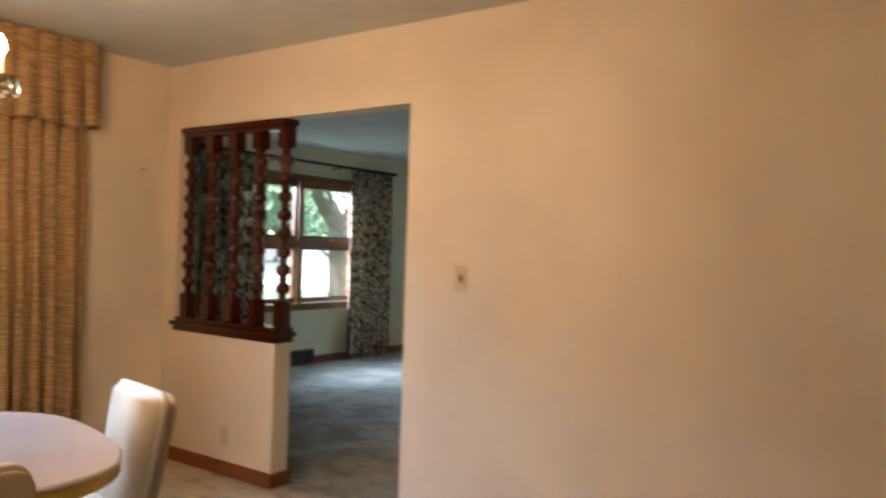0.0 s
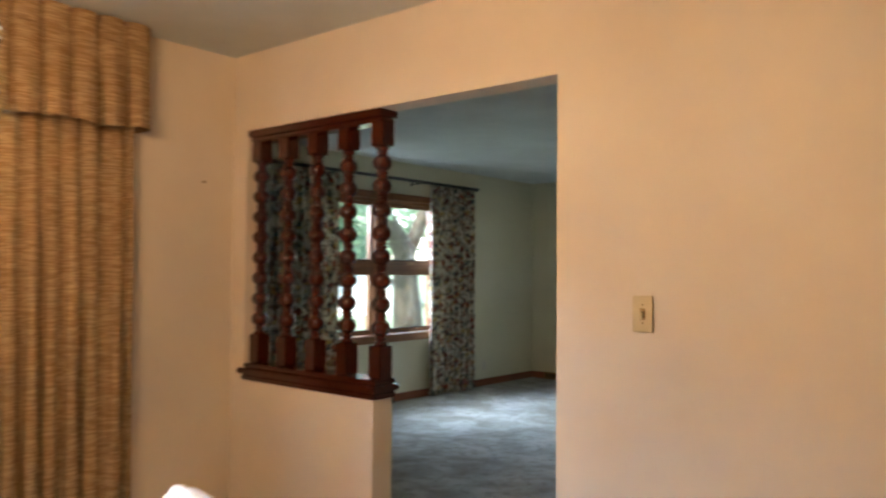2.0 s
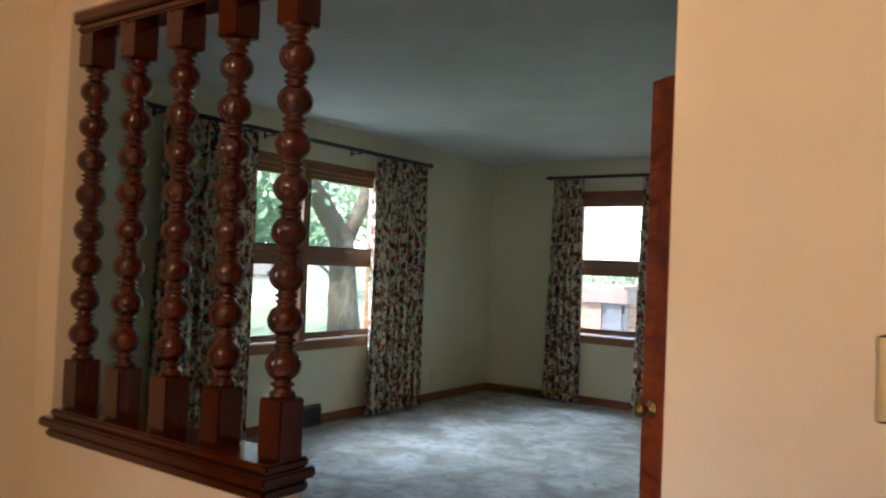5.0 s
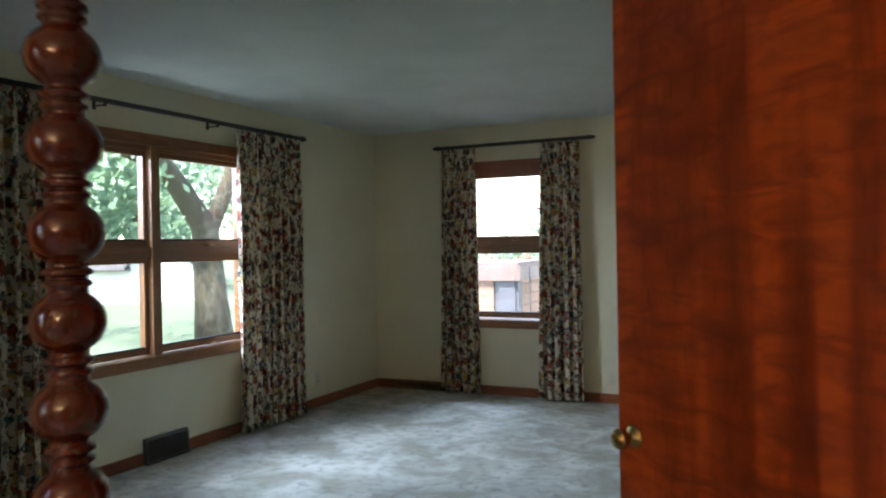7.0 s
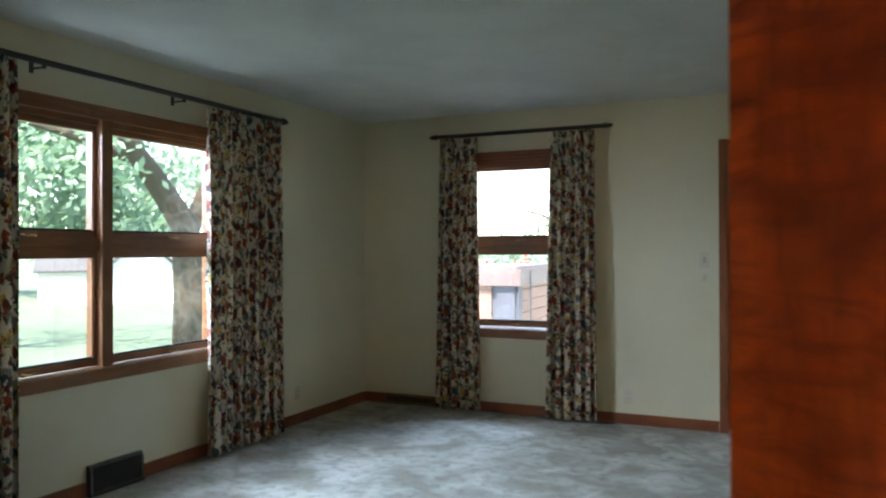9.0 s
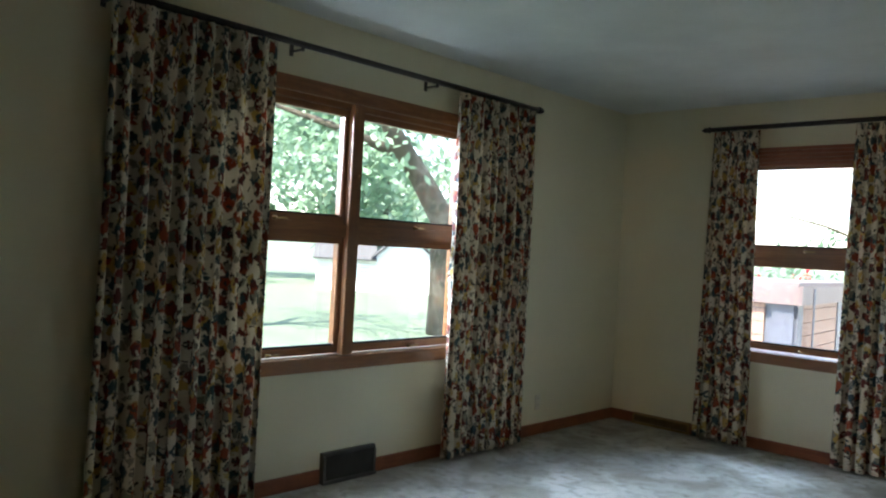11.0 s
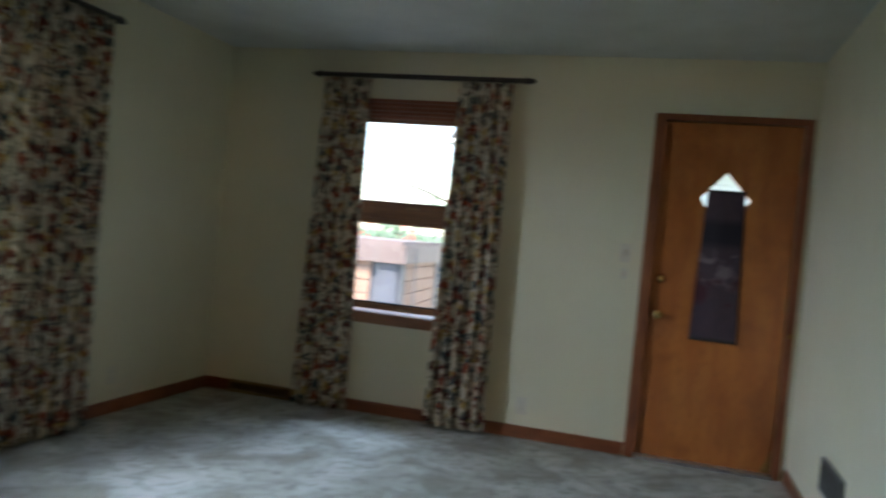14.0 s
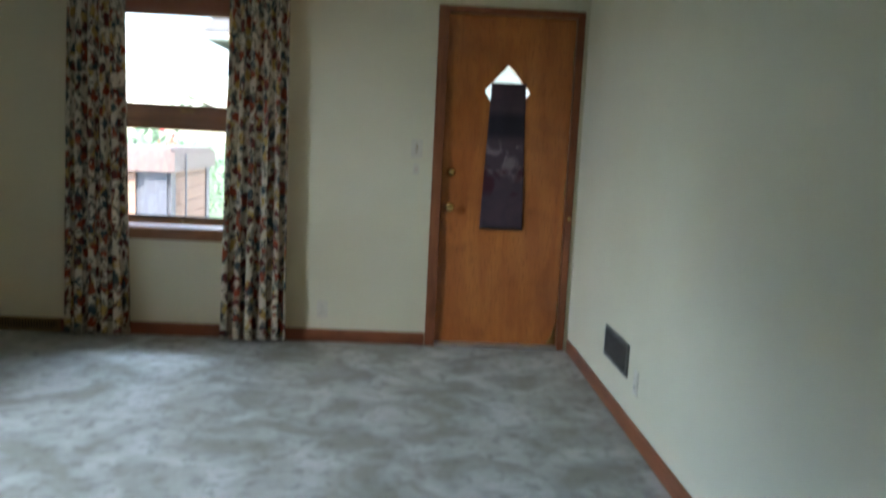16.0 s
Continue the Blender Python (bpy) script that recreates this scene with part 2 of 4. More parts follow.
M_COVER = plain("grey_brown_cover", (0.18, 0.13, 0.12), (0.15, 0.11, 0.10), 3.0, 80.0, 0.5, 0.1)
M_GREY = plain("grey_corner", (0.11, 0.115, 0.14), (0.09, 0.095, 0.115), 3.0, 80.0, 0.5, 0.1)


def leafy(m):
    """Lets light through thin leaves."""
    nt = m.node_tree
    p = nt.nodes["Principled BSDF"]
    tr = nt.nodes.new("ShaderNodeBsdfTranslucent")
    nt.links.new(p.inputs["Base Color"].links[0].from_socket, tr.inputs[0])
    add = nt.nodes.new("ShaderNodeAddShader")
    nt.links.new(p.outputs[0], add.inputs[0])
    nt.links.new(tr.outputs[0], add.inputs[1])
    nt.links.new(add.outputs[0], nt.nodes["Material Output"].inputs[0])


leafy(M_LEAF)
leafy(M_FLOWER)


# ---- mesh helpers ----
def add_box(bm, x0, y0, z0, x1, y1, z1):
    vs = [bm.verts.new(c) for c in ((x0, y0, z0), (x1, y0, z0), (x1, y1, z0), (x0, y1, z0),
                                    (x0, y0, z1), (x1, y0, z1), (x1, y1, z1), (x0, y1, z1))]
    for f in ((3, 2, 1, 0), (4, 5, 6, 7), (0, 1, 5, 4), (1, 2, 6, 5), (2, 3, 7, 6), (3, 0, 4, 7)):
        bm.faces.new([vs[i] for i in f])


def box(*b, bevel=0.0):
    bm = bmesh.new()
    add_box(bm, *b)
    if bevel:
        bmesh.ops.bevel(bm, geom=list(bm.edges), offset=bevel, segments=2, affect='EDGES')
    return bm


def lathe(profile, seg=20):
    """Profile of (radius, height) pairs turned about z."""
    bm = bmesh.new()
    rings = []
    for r, z in profile:
        rings.append([bm.verts.new((r * math.cos(2 * math.pi * i / seg), r * math.sin(2 * math.pi * i / seg), z)) for i in range(seg)])
    for a, b in zip(rings, rings[1:]):
        for i in range(seg):
            f = bm.faces.new((a[i], a[(i + 1) % seg], b[(i + 1) % seg], b[i]))
            f.smooth = True
    bm.faces.new(rings[0][::-1])
    bm.faces.new(rings[-1])
    return bm


def tube(points, radius, seg=8):
    """A round bar along points; radius may be a list."""
    bm = bmesh.new()
    pts = [Vector(p) for p in points]
    rings = []
    for i, p in enumerate(pts):
        d = (pts[min(i + 1, len(pts) - 1)] - pts[max(i - 1, 0)]).normalized()
        side = d.cross(Vector((0, 0, 1)))
        if side.length < 0.05:
            side = d.cross(Vector((1, 0, 0)))
        side.normalize()
        up = side.cross(d)
        r = radius[i] if isinstance(radius, (list, tuple)) else radius
        rings.append([bm.verts.new(p + r * (math.cos(2 * math.pi * k / seg) * side + math.sin(2 * math.pi * k / seg) * up)) for k in range(seg)])
    for a, b in zip(rings, rings[1:]):
        for k in range(seg):
            f = bm.faces.new((a[k], a[(k + 1) % seg], b[(k + 1) % seg], b[k]))
            f.smooth = True
    bm.faces.new(rings[0][::-1])
    bm.faces.new(rings[-1])
    return bm


def extruded(outline, y0, y1):
    """An outline of (x, z) pairs given depth along y."""
    bm = bmesh.new()
    a = [bm.verts.new((x, y0, z)) for x, z in outline]
    b = [bm.verts.new((x, y1, z)) for x, z in outline]
    n = len(a)
    bm.faces.new(a)
    bm.faces.new(b[::-1])
    for i in range(n):
        bm.faces.new((a[i], b[i], b[(i + 1) % n], a[(i + 1) % n]))
    bmesh.ops.recalc_face_normals(bm, faces=bm.faces)
    return bm


def turned(bm, m):
    bmesh.ops.transform(bm, matrix=m, verts=bm.verts)
    return bm


def mesh_of(name, bm, material):
    me = bpy.data.meshes.new(name)
    bm.to_mesh(me)
    bm.free()
    me.materials.append(material)
    return me


def part(name, bm, material, parent, label=""):
    ob = new(name, mesh_of(name, bm, material))
    ob.parent = parent
    if label:
        tagged(ob, label)
    return ob


def thing(name, label, category, m=None, group="", kind=""):
    ob = new(name)
    ob.empty_display_size = 0.1
    if m is not None:
        ob.matrix_world = m
    return tagged(ob, label, category, group, kind)


def solid(name, bm, material, label, category, kind="structure", group=""):
    return tagged(new(name, mesh_of(name, bm, material)), label, category, group, kind)


# ---- structure ----
def wall_y(bm, x0, x1, ya, yb, holes, top=CEIL):
    """A wall along x between the faces ya and yb, with holes (u0, u1, z0, z1)."""
    u = x0
    for h0, h1, z0, z1 in sorted(holes):
        add_box(bm, u, ya, 0, h0, yb, top)
        if z0 > 0:
            add_box(bm, h0, ya, 0, h1, yb, z0)
        if z1 < top:
            add_box(bm, h0, ya, z1, h1, yb, top)
        u = h1
    add_box(bm, u, ya, 0, x1, yb, top)


def wall_x(bm, y0, y1, xa, xb, holes, top=CEIL):
    u = y0
    for h0, h1, z0, z1 in sorted(holes):
        add_box(bm, xa, u, 0, xb, h0, top)
        if z0 > 0:
            add_box(bm, xa, h0, 0, xb, h1, z0)
        if z1 < top:
            add_box(bm, xa, h0, z1, xb, h1, top)
        u = h1
    add_box(bm, xa, u, 0, xb, y1, top)


WIN_W = (-3.84, -1.84, 0.68, 2.10)
WIN_N = (1.00, 1.88, 0.68, 2.10)
WIN_D = (-8.74, -7.14, 0.76, 2.20)
DOOR_N = (3.070, 3.880, 0.0, 2.12)
HALL = (-4.846, -4.056, 0.0, 2.10)      # doorway of the red door
HALL_X = 4.15

bm = bmesh.new()
wall_x(bm, P0, 0.2, -0.2, 0.0, [WIN_W])
solid("wall_west", bm, M_WALL_L, "cream painted living room wall with wide window", "wall")
bm = bmesh.new()
wall_y(bm, 0.0, EAST + 0.12, 0.0, 0.2, [WIN_N, DOOR_N])
solid("wall_north", bm, M_WALL_L, "cream painted wall with window and front door", "wall")
bm = bmesh.new()
wall_x(bm, -3.6, 0.0, EAST, EAST + 0.12, [])
wall_y(bm, EAST + 0.12, HALL_X + 0.12, -3.72, -3.6, [])
wall_x(bm, P1, -3.72, HALL_X, HALL_X + 0.12, [HALL])
solid("wall_east", bm, M_WALL_L, "plain cream painted wall with return vent", "wall")
# partition: dining half and living half, each in its own paint
OPEN = (2.245, 4.067, 0.0, 2.055)
KNEE_X, KNEE_Z = 3.16, 0.80
bm = bmesh.new()
wall_y(bm, DW, 8.0, P0, P0 + 0.113, [OPEN])
add_box(bm, OPEN[0], P0, 0, KNEE_X, P0 + 0.113, KNEE_Z)
solid("wall_partition", bm, M_WALL_D, "cream painted partition with wide opening and knee wall", "wall")
bm = bmesh.new()
wall_y(bm, 0.0, HALL_X + 0.12, P0 + 0.113, P1, [OPEN])
add_box(bm, OPEN[0], P0 + 0.113, 0, KNEE_X, P1, KNEE_Z)
solid("wall_partition_back", bm, M_WALL_L, "cream painted living room side of partition", "wall")
bm = bmesh.new()
wall_x(bm, -11.0, P0, DW - 0.2, DW, [WIN_D])
solid("wall_dining_west", bm, M_WALL_D, "warm cream dining room wall with draped window", "wall")
bm = bmesh.new()
wall_y(bm, DW - 0.2, 8.12, -11.12, -11.0, [])
solid("wall_dining_south", bm, M_WALL_D, "plain cream dining room wall", "wall")
bm = bmesh.new()
wall_x(bm, -11.0, P0, 8.0, 8.12, [])
solid("wall_dining_east", bm, M_WALL_D, "plain cream dining room wall", "wall")
# hall behind the red door
bm = bmesh.new()
wall_x(bm, -5.8, -3.5, 5.5, 5.6, [])
wall_y(bm, HALL_X + 0.12, 5.5, -3.6, -3.5, [])
wall_y(bm, HALL_X + 0.12, 5.5, -5.8, -5.7, [])
solid("wall_hall", bm, M_WALL_L, "plain cream hall wall behind the open door", "wall")

solid("floor", box(-0.2, P0 + 0.06, -0.1, 5.6, 0.2, 0.0), M_CARPET, "mottled grey green living room carpet", "carpet")
solid("floor_dining", box(DW - 0.2, -11.12, -0.1, 8.12, P0 + 0.06, 0.0), M_CARPET_D, "beige tan dining room carpet", "carpet")
solid("ceiling", box(-0.2, P0 + 0.06, CEIL, 5.6, 0.2, CEIL + 0.1), M_CEIL, "white lightly textured living room ceiling", "ceiling")
solid("ceiling_dining", box(DW - 0.2, -11.12, CEIL_D, 8.12, P0 + 0.06, CEIL + 0.1), M_CEIL, "white dining room ceiling", "ceiling")


def baseboard(x0, y0, x1, y1, nx, ny, axis):
    """A strip on a wall from one point to another; nx, ny point into the room."""
    t, h = 0.014, 0.082
    a = [min(x0, x1, x0 + nx * t, x1 + nx * t), min(y0, y1, y0 + ny * t, y1 + ny * t)]
    b = [max(x0, x1, x0 + nx * t, x1 + nx * t), max(y0, y1, y0 + ny * t, y1 + ny * t)]
    bm = box(a[0], a[1], 0.001, b[0], b[1], h, bevel=0.003)
    return solid("baseboard", bm, M_TRIM if axis == 0 else M_TRIM_Y, "red brown stained wooden baseboard", "baseboard", group="baseboards")


M_TRIM_Y = wood("red_brown_trim_y", (0.21, 0.062, 0.022), (0.30, 0.10, 0.035), 1, 0.4, 7.0)
baseboard(0, P1, 0, -2.985, 1, 0, 1)
baseboard(0, -2.60, 0, 0, 1, 0, 1)
baseboard(0.014, 0, 0.21, 0, 0, -1, 0)
baseboard(0.69, 0, 3.008, 0, 0, -1, 0)
baseboard(EAST, -3.6, EAST, -0.03, -1, 0, 1)
baseboard(0.014, P1, KNEE_X, P1, 0, 1, 0)
baseboard(DW, P0, KNEE_X, P0, 0, -1, 0)
baseboard(KNEE_X, P0 - 0.014, KNEE_X, P1 + 0.014, 1, 0, 1)
baseboard(4.067, P0, 8.0, P0, 0, -1, 0)
baseboard(DW, -11, DW, P0 - 0.014, 1, 0, 1)


# ---- windows ----
def window(name, width, z0, z1, glass_z, cols, rows_gap, mats, m, label, crank=True):
    """A wooden awning window in local axes: x along the wall, -y into the room, the wall face at y = 0.
    cols: (x0, x1) of each column of panes; glass_z: (z0, z1) of each row of panes."""
    mh, mv = mats
    w = tagged(thing(name, label, "window", m), kind="structure")
    h = width / 2
    # casing on the wall
    part("window_frame", box(-h - 0.07, -0.020, z1 - 0.02, h + 0.07, 0.0, z1 + 0.055, bevel=0.004), mh, w)
    part("window_frame", box(-h - 0.07, -0.018, z0 - 0.055, -h + 0.015, 0.0, z1 - 0.02, bevel=0.004), mv, w)
    part("window_frame", box(h - 0.015, -0.018, z0 - 0.055, h + 0.07, 0.0, z1 - 0.02, bevel=0.004), mv, w)
    part("window_sill", box(-h - 0.07, -0.026, z0 - 0.062, h + 0.07, 0.02, z0 + 0.012, bevel=0.005), mh, w)
    # jamb lining
    part("jamb", box(-h, 0.0, z1 - 0.018, h, 0.2, z1), mh, w)
    part("jamb", box(-h, 0.02, z0, h, 0.2, z0 + 0.014), mh, w)
    part("jamb", box(-h, 0.0, z0 + 0.014, -h + 0.018, 0.2, z1 - 0.018), mv, w)
    part("jamb", box(h - 0.018, 0.0, z0 + 0.014, h, 0.2, z1 - 0.018), mv, w)
    # mullions between the columns
    for (a0, a1), (b0, b1) in zip(cols, cols[1:]):
        part("mullion", box(a1 + 0.03, -0.012, z0 + 0.014, b0 - 0.03, 0.12, z1 - 0.02, bevel=0.004), mv, w)
    # rails between the rows, and stops
    for (l0, l1), (u0, u1) in zip(glass_z, glass_z[1:]):
        for c0, c1 in cols:
            part("rail", box(c0 - 0.03, 0.002, l1 + 0.037, c1 + 0.03, 0.12, u0 - 0.041, bevel=0.005), mh, w)
    for c0, c1 in cols:
        top = glass_z[-1][1] + 0.037
        if z1 - 0.018 - top > 0.01:
            part("head_stop", box(c0 - 0.03, 0.012, top, c1 + 0.03, 0.12, z1 - 0.017, bevel=0.004), mh, w)
        for g0, g1 in glass_z:
            s = part("sash", box(c0 - 0.03, 0.03, g0 - 0.042, c1 + 0.03, 0.075, g0, bevel=0.006), mh, w)
            part("sash_rail", box(c0 - 0.03, 0.03, g1, c1 + 0.03, 0.075, g1 + 0.038, bevel=0.006), mh, s)
            part("sash_stile", box(c0 - 0.03, 0.03, g0, c0, 0.075, g1, bevel=0.006), mv, s)
            part("sash_stile", box(c1, 0.03, g0, c1 + 0.03, 0.075, g1, bevel=0.006), mv, s)
            # black strip drawn in place of the dark gap under the glass
            part("gap_strip", box(c0, 0.040, g0, c1, 0.062, g0 + 0.010), M_DARK, s, "black strip in place of the dark gap at pane bottom")
            p = part("pane", box(c0 - 0.004, 0.048, g0 - 0.004, c1 + 0.004, 0.053, g1 + 0.004), M_GLASS, s, "clear glass pane")
            p.visible_shadow = False
            if crank:
                c = (c0 + c1) / 2
                k = lathe([(0.012, 0), (0.012, 0.012), (0.006, 0.016), (0.006, 0.03)], 10)
                add_box(k, 0.0, -0.006, 0.022, 0.07, 0.006, 0.03)
                turned(k, pose(c, 0.028, g0 - 0.03, 90, 0, 12))
                part("crank", k, M_BRASS_DARK, s, "dark bronze crank handle")
    return w


yc = (WIN_W[0] + WIN_W[1]) / 2
wide = window("window_1", WIN_W[1] - WIN_W[0], WIN_W[2], WIN_W[3], [(0.745, 1.305), (1.455, 2.01)],
              [(-0.93, -0.068), (0.068, 0.93)], 0, (M_WIN_HX, M_WIN_V), pose(0, yc, 0, 0, 0, 90),
              "honey stained wooden window with four panes")
xc = (WIN_N[0] + WIN_N[1]) / 2
window("window_2", WIN_N[1] - WIN_N[0], WIN_N[2], WIN_N[3], [(0.755, 1.305), (1.455, 2.005)],
       [(-0.39, 0.39)], 0, (M_WIN_HX, M_WIN_V), pose(xc, 0, 0),
       "honey stained wooden window with two panes")
yd = (WIN_D[0] + WIN_D[1]) / 2
window("window_3", WIN_D[1] - WIN_D[0], WIN_D[2], WIN_D[3], [(0.815, 2.13)],
       [(-0.75, -7.575 - yd), (-7.485 - yd, 0.75)], 0, (M_TRIM, M_TRIM_V), pose(DW, yd, 0, 0, 0, 90),
       "red brown wooden dining room window", False)

# rolled wooden shade above the small window
sh = thing("roller_shade", "raised reddish wooden slat shade under window head", "window shade", pose(xc, -0.03, 2.02))
for k in range(5):
    part("slat", box(-0.40, -0.010, 0.028 * k, 0.40, 0.006, 0.028 * k + 0.024, bevel=0.003), M_TRIM, sh)


# ---- curtains ----
def curtain(name, u0, u1, z0, z1, seed, folds, depth, material, m, label, flare=0.02, group="", rows=40):
    """A pleated cloth from u0 to u1 in local x, hanging in local z, folds along local y."""
    rnd = random.Random(seed)
    n = folds * 14
    ph = [rnd.uniform(-0.5, 0.5) for _ in range(folds + 1)]
    am = [rnd.uniform(0.6, 1.15) for _ in range(folds + 1)]
    bm = bmesh.new()
    uvl = bm.loops.layers.uv.new("cloth")
    grid = []
    for j in range(rows + 1):
        v = j / rows
        z = z1 + (z0 - z1) * v
        line = []
        for i in range(n + 1):
            s = i / n
            k = s * folds
            k0 = min(int(k), folds - 1)
            w = k - k0
            a = am[k0] * (1 - w) + am[k0 + 1] * w
            p = ph[k0] * (1 - w) + ph[k0 + 1] * w
            a *= (0.55 + 0.45 * min(1, v * 3)) * (0.9 + 0.2 * math.sin(3 * v + seed))
            y = -depth * a * (2 * abs(math.cos(math.pi * (k + 0.10 * math.sin(2.5 * v + p * 6)) + p)) ** 0.6 - 1)
            mid = (u0 + u1) / 2
            x = u0 + (u1 - u0) * s
            x = mid + (x - mid) * (1 + flare * v * 2) + 0.012 * math.sin(2 * math.pi * k * 2 + p * 4) * v
            line.append(bm.verts.new((x, y, z + (0.004 * math.sin(k * 5) if j == rows else 0))))
        grid.append(line)
    full = (u1 - u0) * 2.5
    for j in range(rows):
        for i in range(n):
            f = bm.faces.new((grid[j][i], grid[j + 1][i], grid[j + 1][i + 1], grid[j][i + 1]))
            f.smooth = True
            for lp, (a, b) in zip(f.loops, ((i, j), (i, j + 1), (i + 1, j + 1), (i + 1, j))):
                lp[uvl].uv = (a / n * full + seed * 0.37, (1 - b / rows) * (z1 - z0))
    ob = tagged(new(name, mesh_of(name, bm, material)), label, "curtain", group)
    ob.matrix_world = m
    sol = ob.modifiers.new("thickness", 'SOLIDIFY')
    sol.thickness = 0.003
    return ob


FL = "cream floor-length curtain with rust, teal and ochre floral print"
curtain("curtain", -4.27, -3.465, 0.02, 2.275, 1, 9, 0.054, M_FLORAL, pose(0.10, 0, 0, 0, 0, 90), FL, 0.01, "floral curtains")
curtain("curtain", -2.145, -1.40, 0.02, 2.275, 2, 8, 0.054, M_FLORAL, pose(0.10, 0, 0, 0, 0, 90), FL, 0.02, "floral curtains")
curtain("curtain", 0.805, 1.14, 0.02, 2.275, 3, 5, 0.052, M_FLORAL, pose(0, -0.10, 0), FL, 0.105, "floral curtains")
curtain("curtain", 1.765, 2.115, 0.025, 2.275, 4, 5, 0.052, M_FLORAL, pose(0, -0.10, 0), FL, 0.07, "floral curtains")
curtain("drape", -7.205, -6.63, 0.04, 2.12, 5, 7, 0.05, M_SLUB, pose(DW + 0.075, 0, 0, 0, 0, 90),
        "tan slub weave floor-length drape", 0.01)
# pleated valance with a gathered heading and a return at its end
val = thing("valance", "tan pleated slub weave valance above dining window", "valance", pose(DW, 0, 0))


def valance_bm(y0, y1, z0, z1, out, seed):
    rnd = random.Random(seed)
    bm = bmesh.new()
    pitch = 0.115
    n = int((y1 - y0) / pitch)
    pts = []
    for k in range(n):
        a = y0 + (y1 - y0) * k / n
        b = y0 + (y1 - y0) * (k + 1) / n
        for s, o in ((0.0, 0.0), (0.08, 0.030), (0.40, 0.040), (0.72, 0.030), (0.88, 0.018), (0.95, -0.030)):
            pts.append((out + o, a + (b - a) * s, k, s))
    pts.append((out, y1, n, 0.0))
    pts += [(out - 0.03, y1 + 0.008, n, 0), (out * 0.5, y1 + 0.004, n, 0), (0.004, y1, n, 0)]
    rows = [0.0, 0.06, 0.16, 0.2, 0.24, 0.5, 0.8, 1.0]
    grid = []
    for v in rows:
        z = z1 + (z0 - z1) * v
        flat = 0.55 if 0.1 < v < 0.22 else 1.0
        line = []
        for o, y, k, s in pts:
            dz = 0.008 * math.sin(k * 2.1 + s * 3) * v
            oo = o if o < out * 0.9 else out + (o - out) * flat * (0.75 + 0.6 * v) + 0.018 * v
            line.append(bm.verts.new((oo, y, z + dz)))
        grid.append(line)
    for j in range(len(rows) - 1):
        for i in range(len(pts) - 1):
            bm.faces.new((grid[j][i], grid[j + 1][i], grid[j + 1][i + 1], grid[j][i + 1])).smooth = s < 0
    return bm


vb = part("skirt", valance_bm(-9.16, -6.585, 1.965, 2.435, 0.14, 3), M_SLUB, val)
vb.modifiers.new("thickness", 'SOLIDIFY').thickness = 0.004
part("board", box(0.002, -9.16, 2.42, 0.14, -6.60, 2.434), M_TRIM, val)


def curtain_rod(m, length, label, brackets):
    r = thing("curtain_rod", label, "curtain rod", m, "curtain rods")
    part("pole", tube([(0, 0, 0), (length, 0, 0)], 0.0165, 14), M_ROD, r)
    for x, s in ((0, -1), (length, 1)):
        fin = lathe([(0.016, 0), (0.024, 0.006), (0.024, 0.014), (0.014, 0.022), (0.020, 0.034), (0.017, 0.048), (0.007, 0.066), (0.002, 0.072)], 14)
        part("finial", turned(fin, pose(x, 0, 0, 0, 90 * s, 0)), M_ROD, r)
    for x in brackets:
        b = box(x - 0.005, 0.0, -0.030, x + 0.005, 0.095, -0.020, bevel=0.002)
        add_box(b, x - 0.010, 0.090, -0.045, x + 0.010, 0.0985, 0.01)
        add_box(b, x - 0.007, -0.010, -0.034, x + 0.007, 0.004, -0.014)
        part("bracket", b, M_ROD, r)
    return r


curtain_rod(pose(0.10, -4.36, 2.296, 0, 0, 90), 3.016, "long dark curtain rod with turned finials", (0.10, 1.05, 2.02, 2.92))
curtain_rod(pose(0.773, -0.11, 2.296), 1.418, "short dark curtain rod with turned finials", (0.14, 1.28))

# ---- turned wooden screen on the knee wall ----
screen = thing("spindle_screen", "dark glossy cherry wood screen with five turned spindles", "room divider", pose(0, (P0 + P1) / 2, 0))
part("ledge", box(2.215, -0.085, 0.834, 3.185, 0.085, 0.862, bevel=0.006), M_SCREEN, screen)
part("ledge_moulding", box(2.235, -0.073, 0.802, 3.175, 0.073, 0.832, bevel=0.008), M_SCREEN, screen)
part("ledge_top", box(2.248, -0.068, 0.8635, 3.178, 0.068, 0.886, bevel=0.006), M_SCREEN, screen)
part("top_rail", box(2.247, -0.055, 2.020, 3.185, 0.055, 2.053, bevel=0.004), M_SCREEN, screen)
part("top_moulding", box(2.25, -0.045, 1.996, 3.18, 0.045, 2.0185, bevel=0.006), M_SCREEN, screen)


def spindle_bm():
    """Eight beads between pairs of thin rings, from z = 1.03 to 1.90."""
    prof = [(0.026, 1.026), (0.031, 1.032), (0.031, 1.040), (0.021, 1.046)]
    step = 0.1028
    for k in range(8):
        c = 1.104 + step * k
        prof += [(0.020, c - 0.0505), (0.028, c - 0.0475), (0.028, c - 0.0425), (0.021, c - 0.0395)]
        for a in range(-62, 63, 15):
            prof.append((0.0415 * math.cos(radians(a)) + 0.001, c + 0.0385 * math.sin(radians(a))))
        prof += [(0.021, c + 0.0395), (0.027, c + 0.0425), (0.027, c + 0.0465), (0.020, c + 0.0495)]
    prof += [(0.020, 1.878), (0.031, 1.884), (0.031, 1.892), (0.026, 1.898)]
    return lathe(prof, 24)


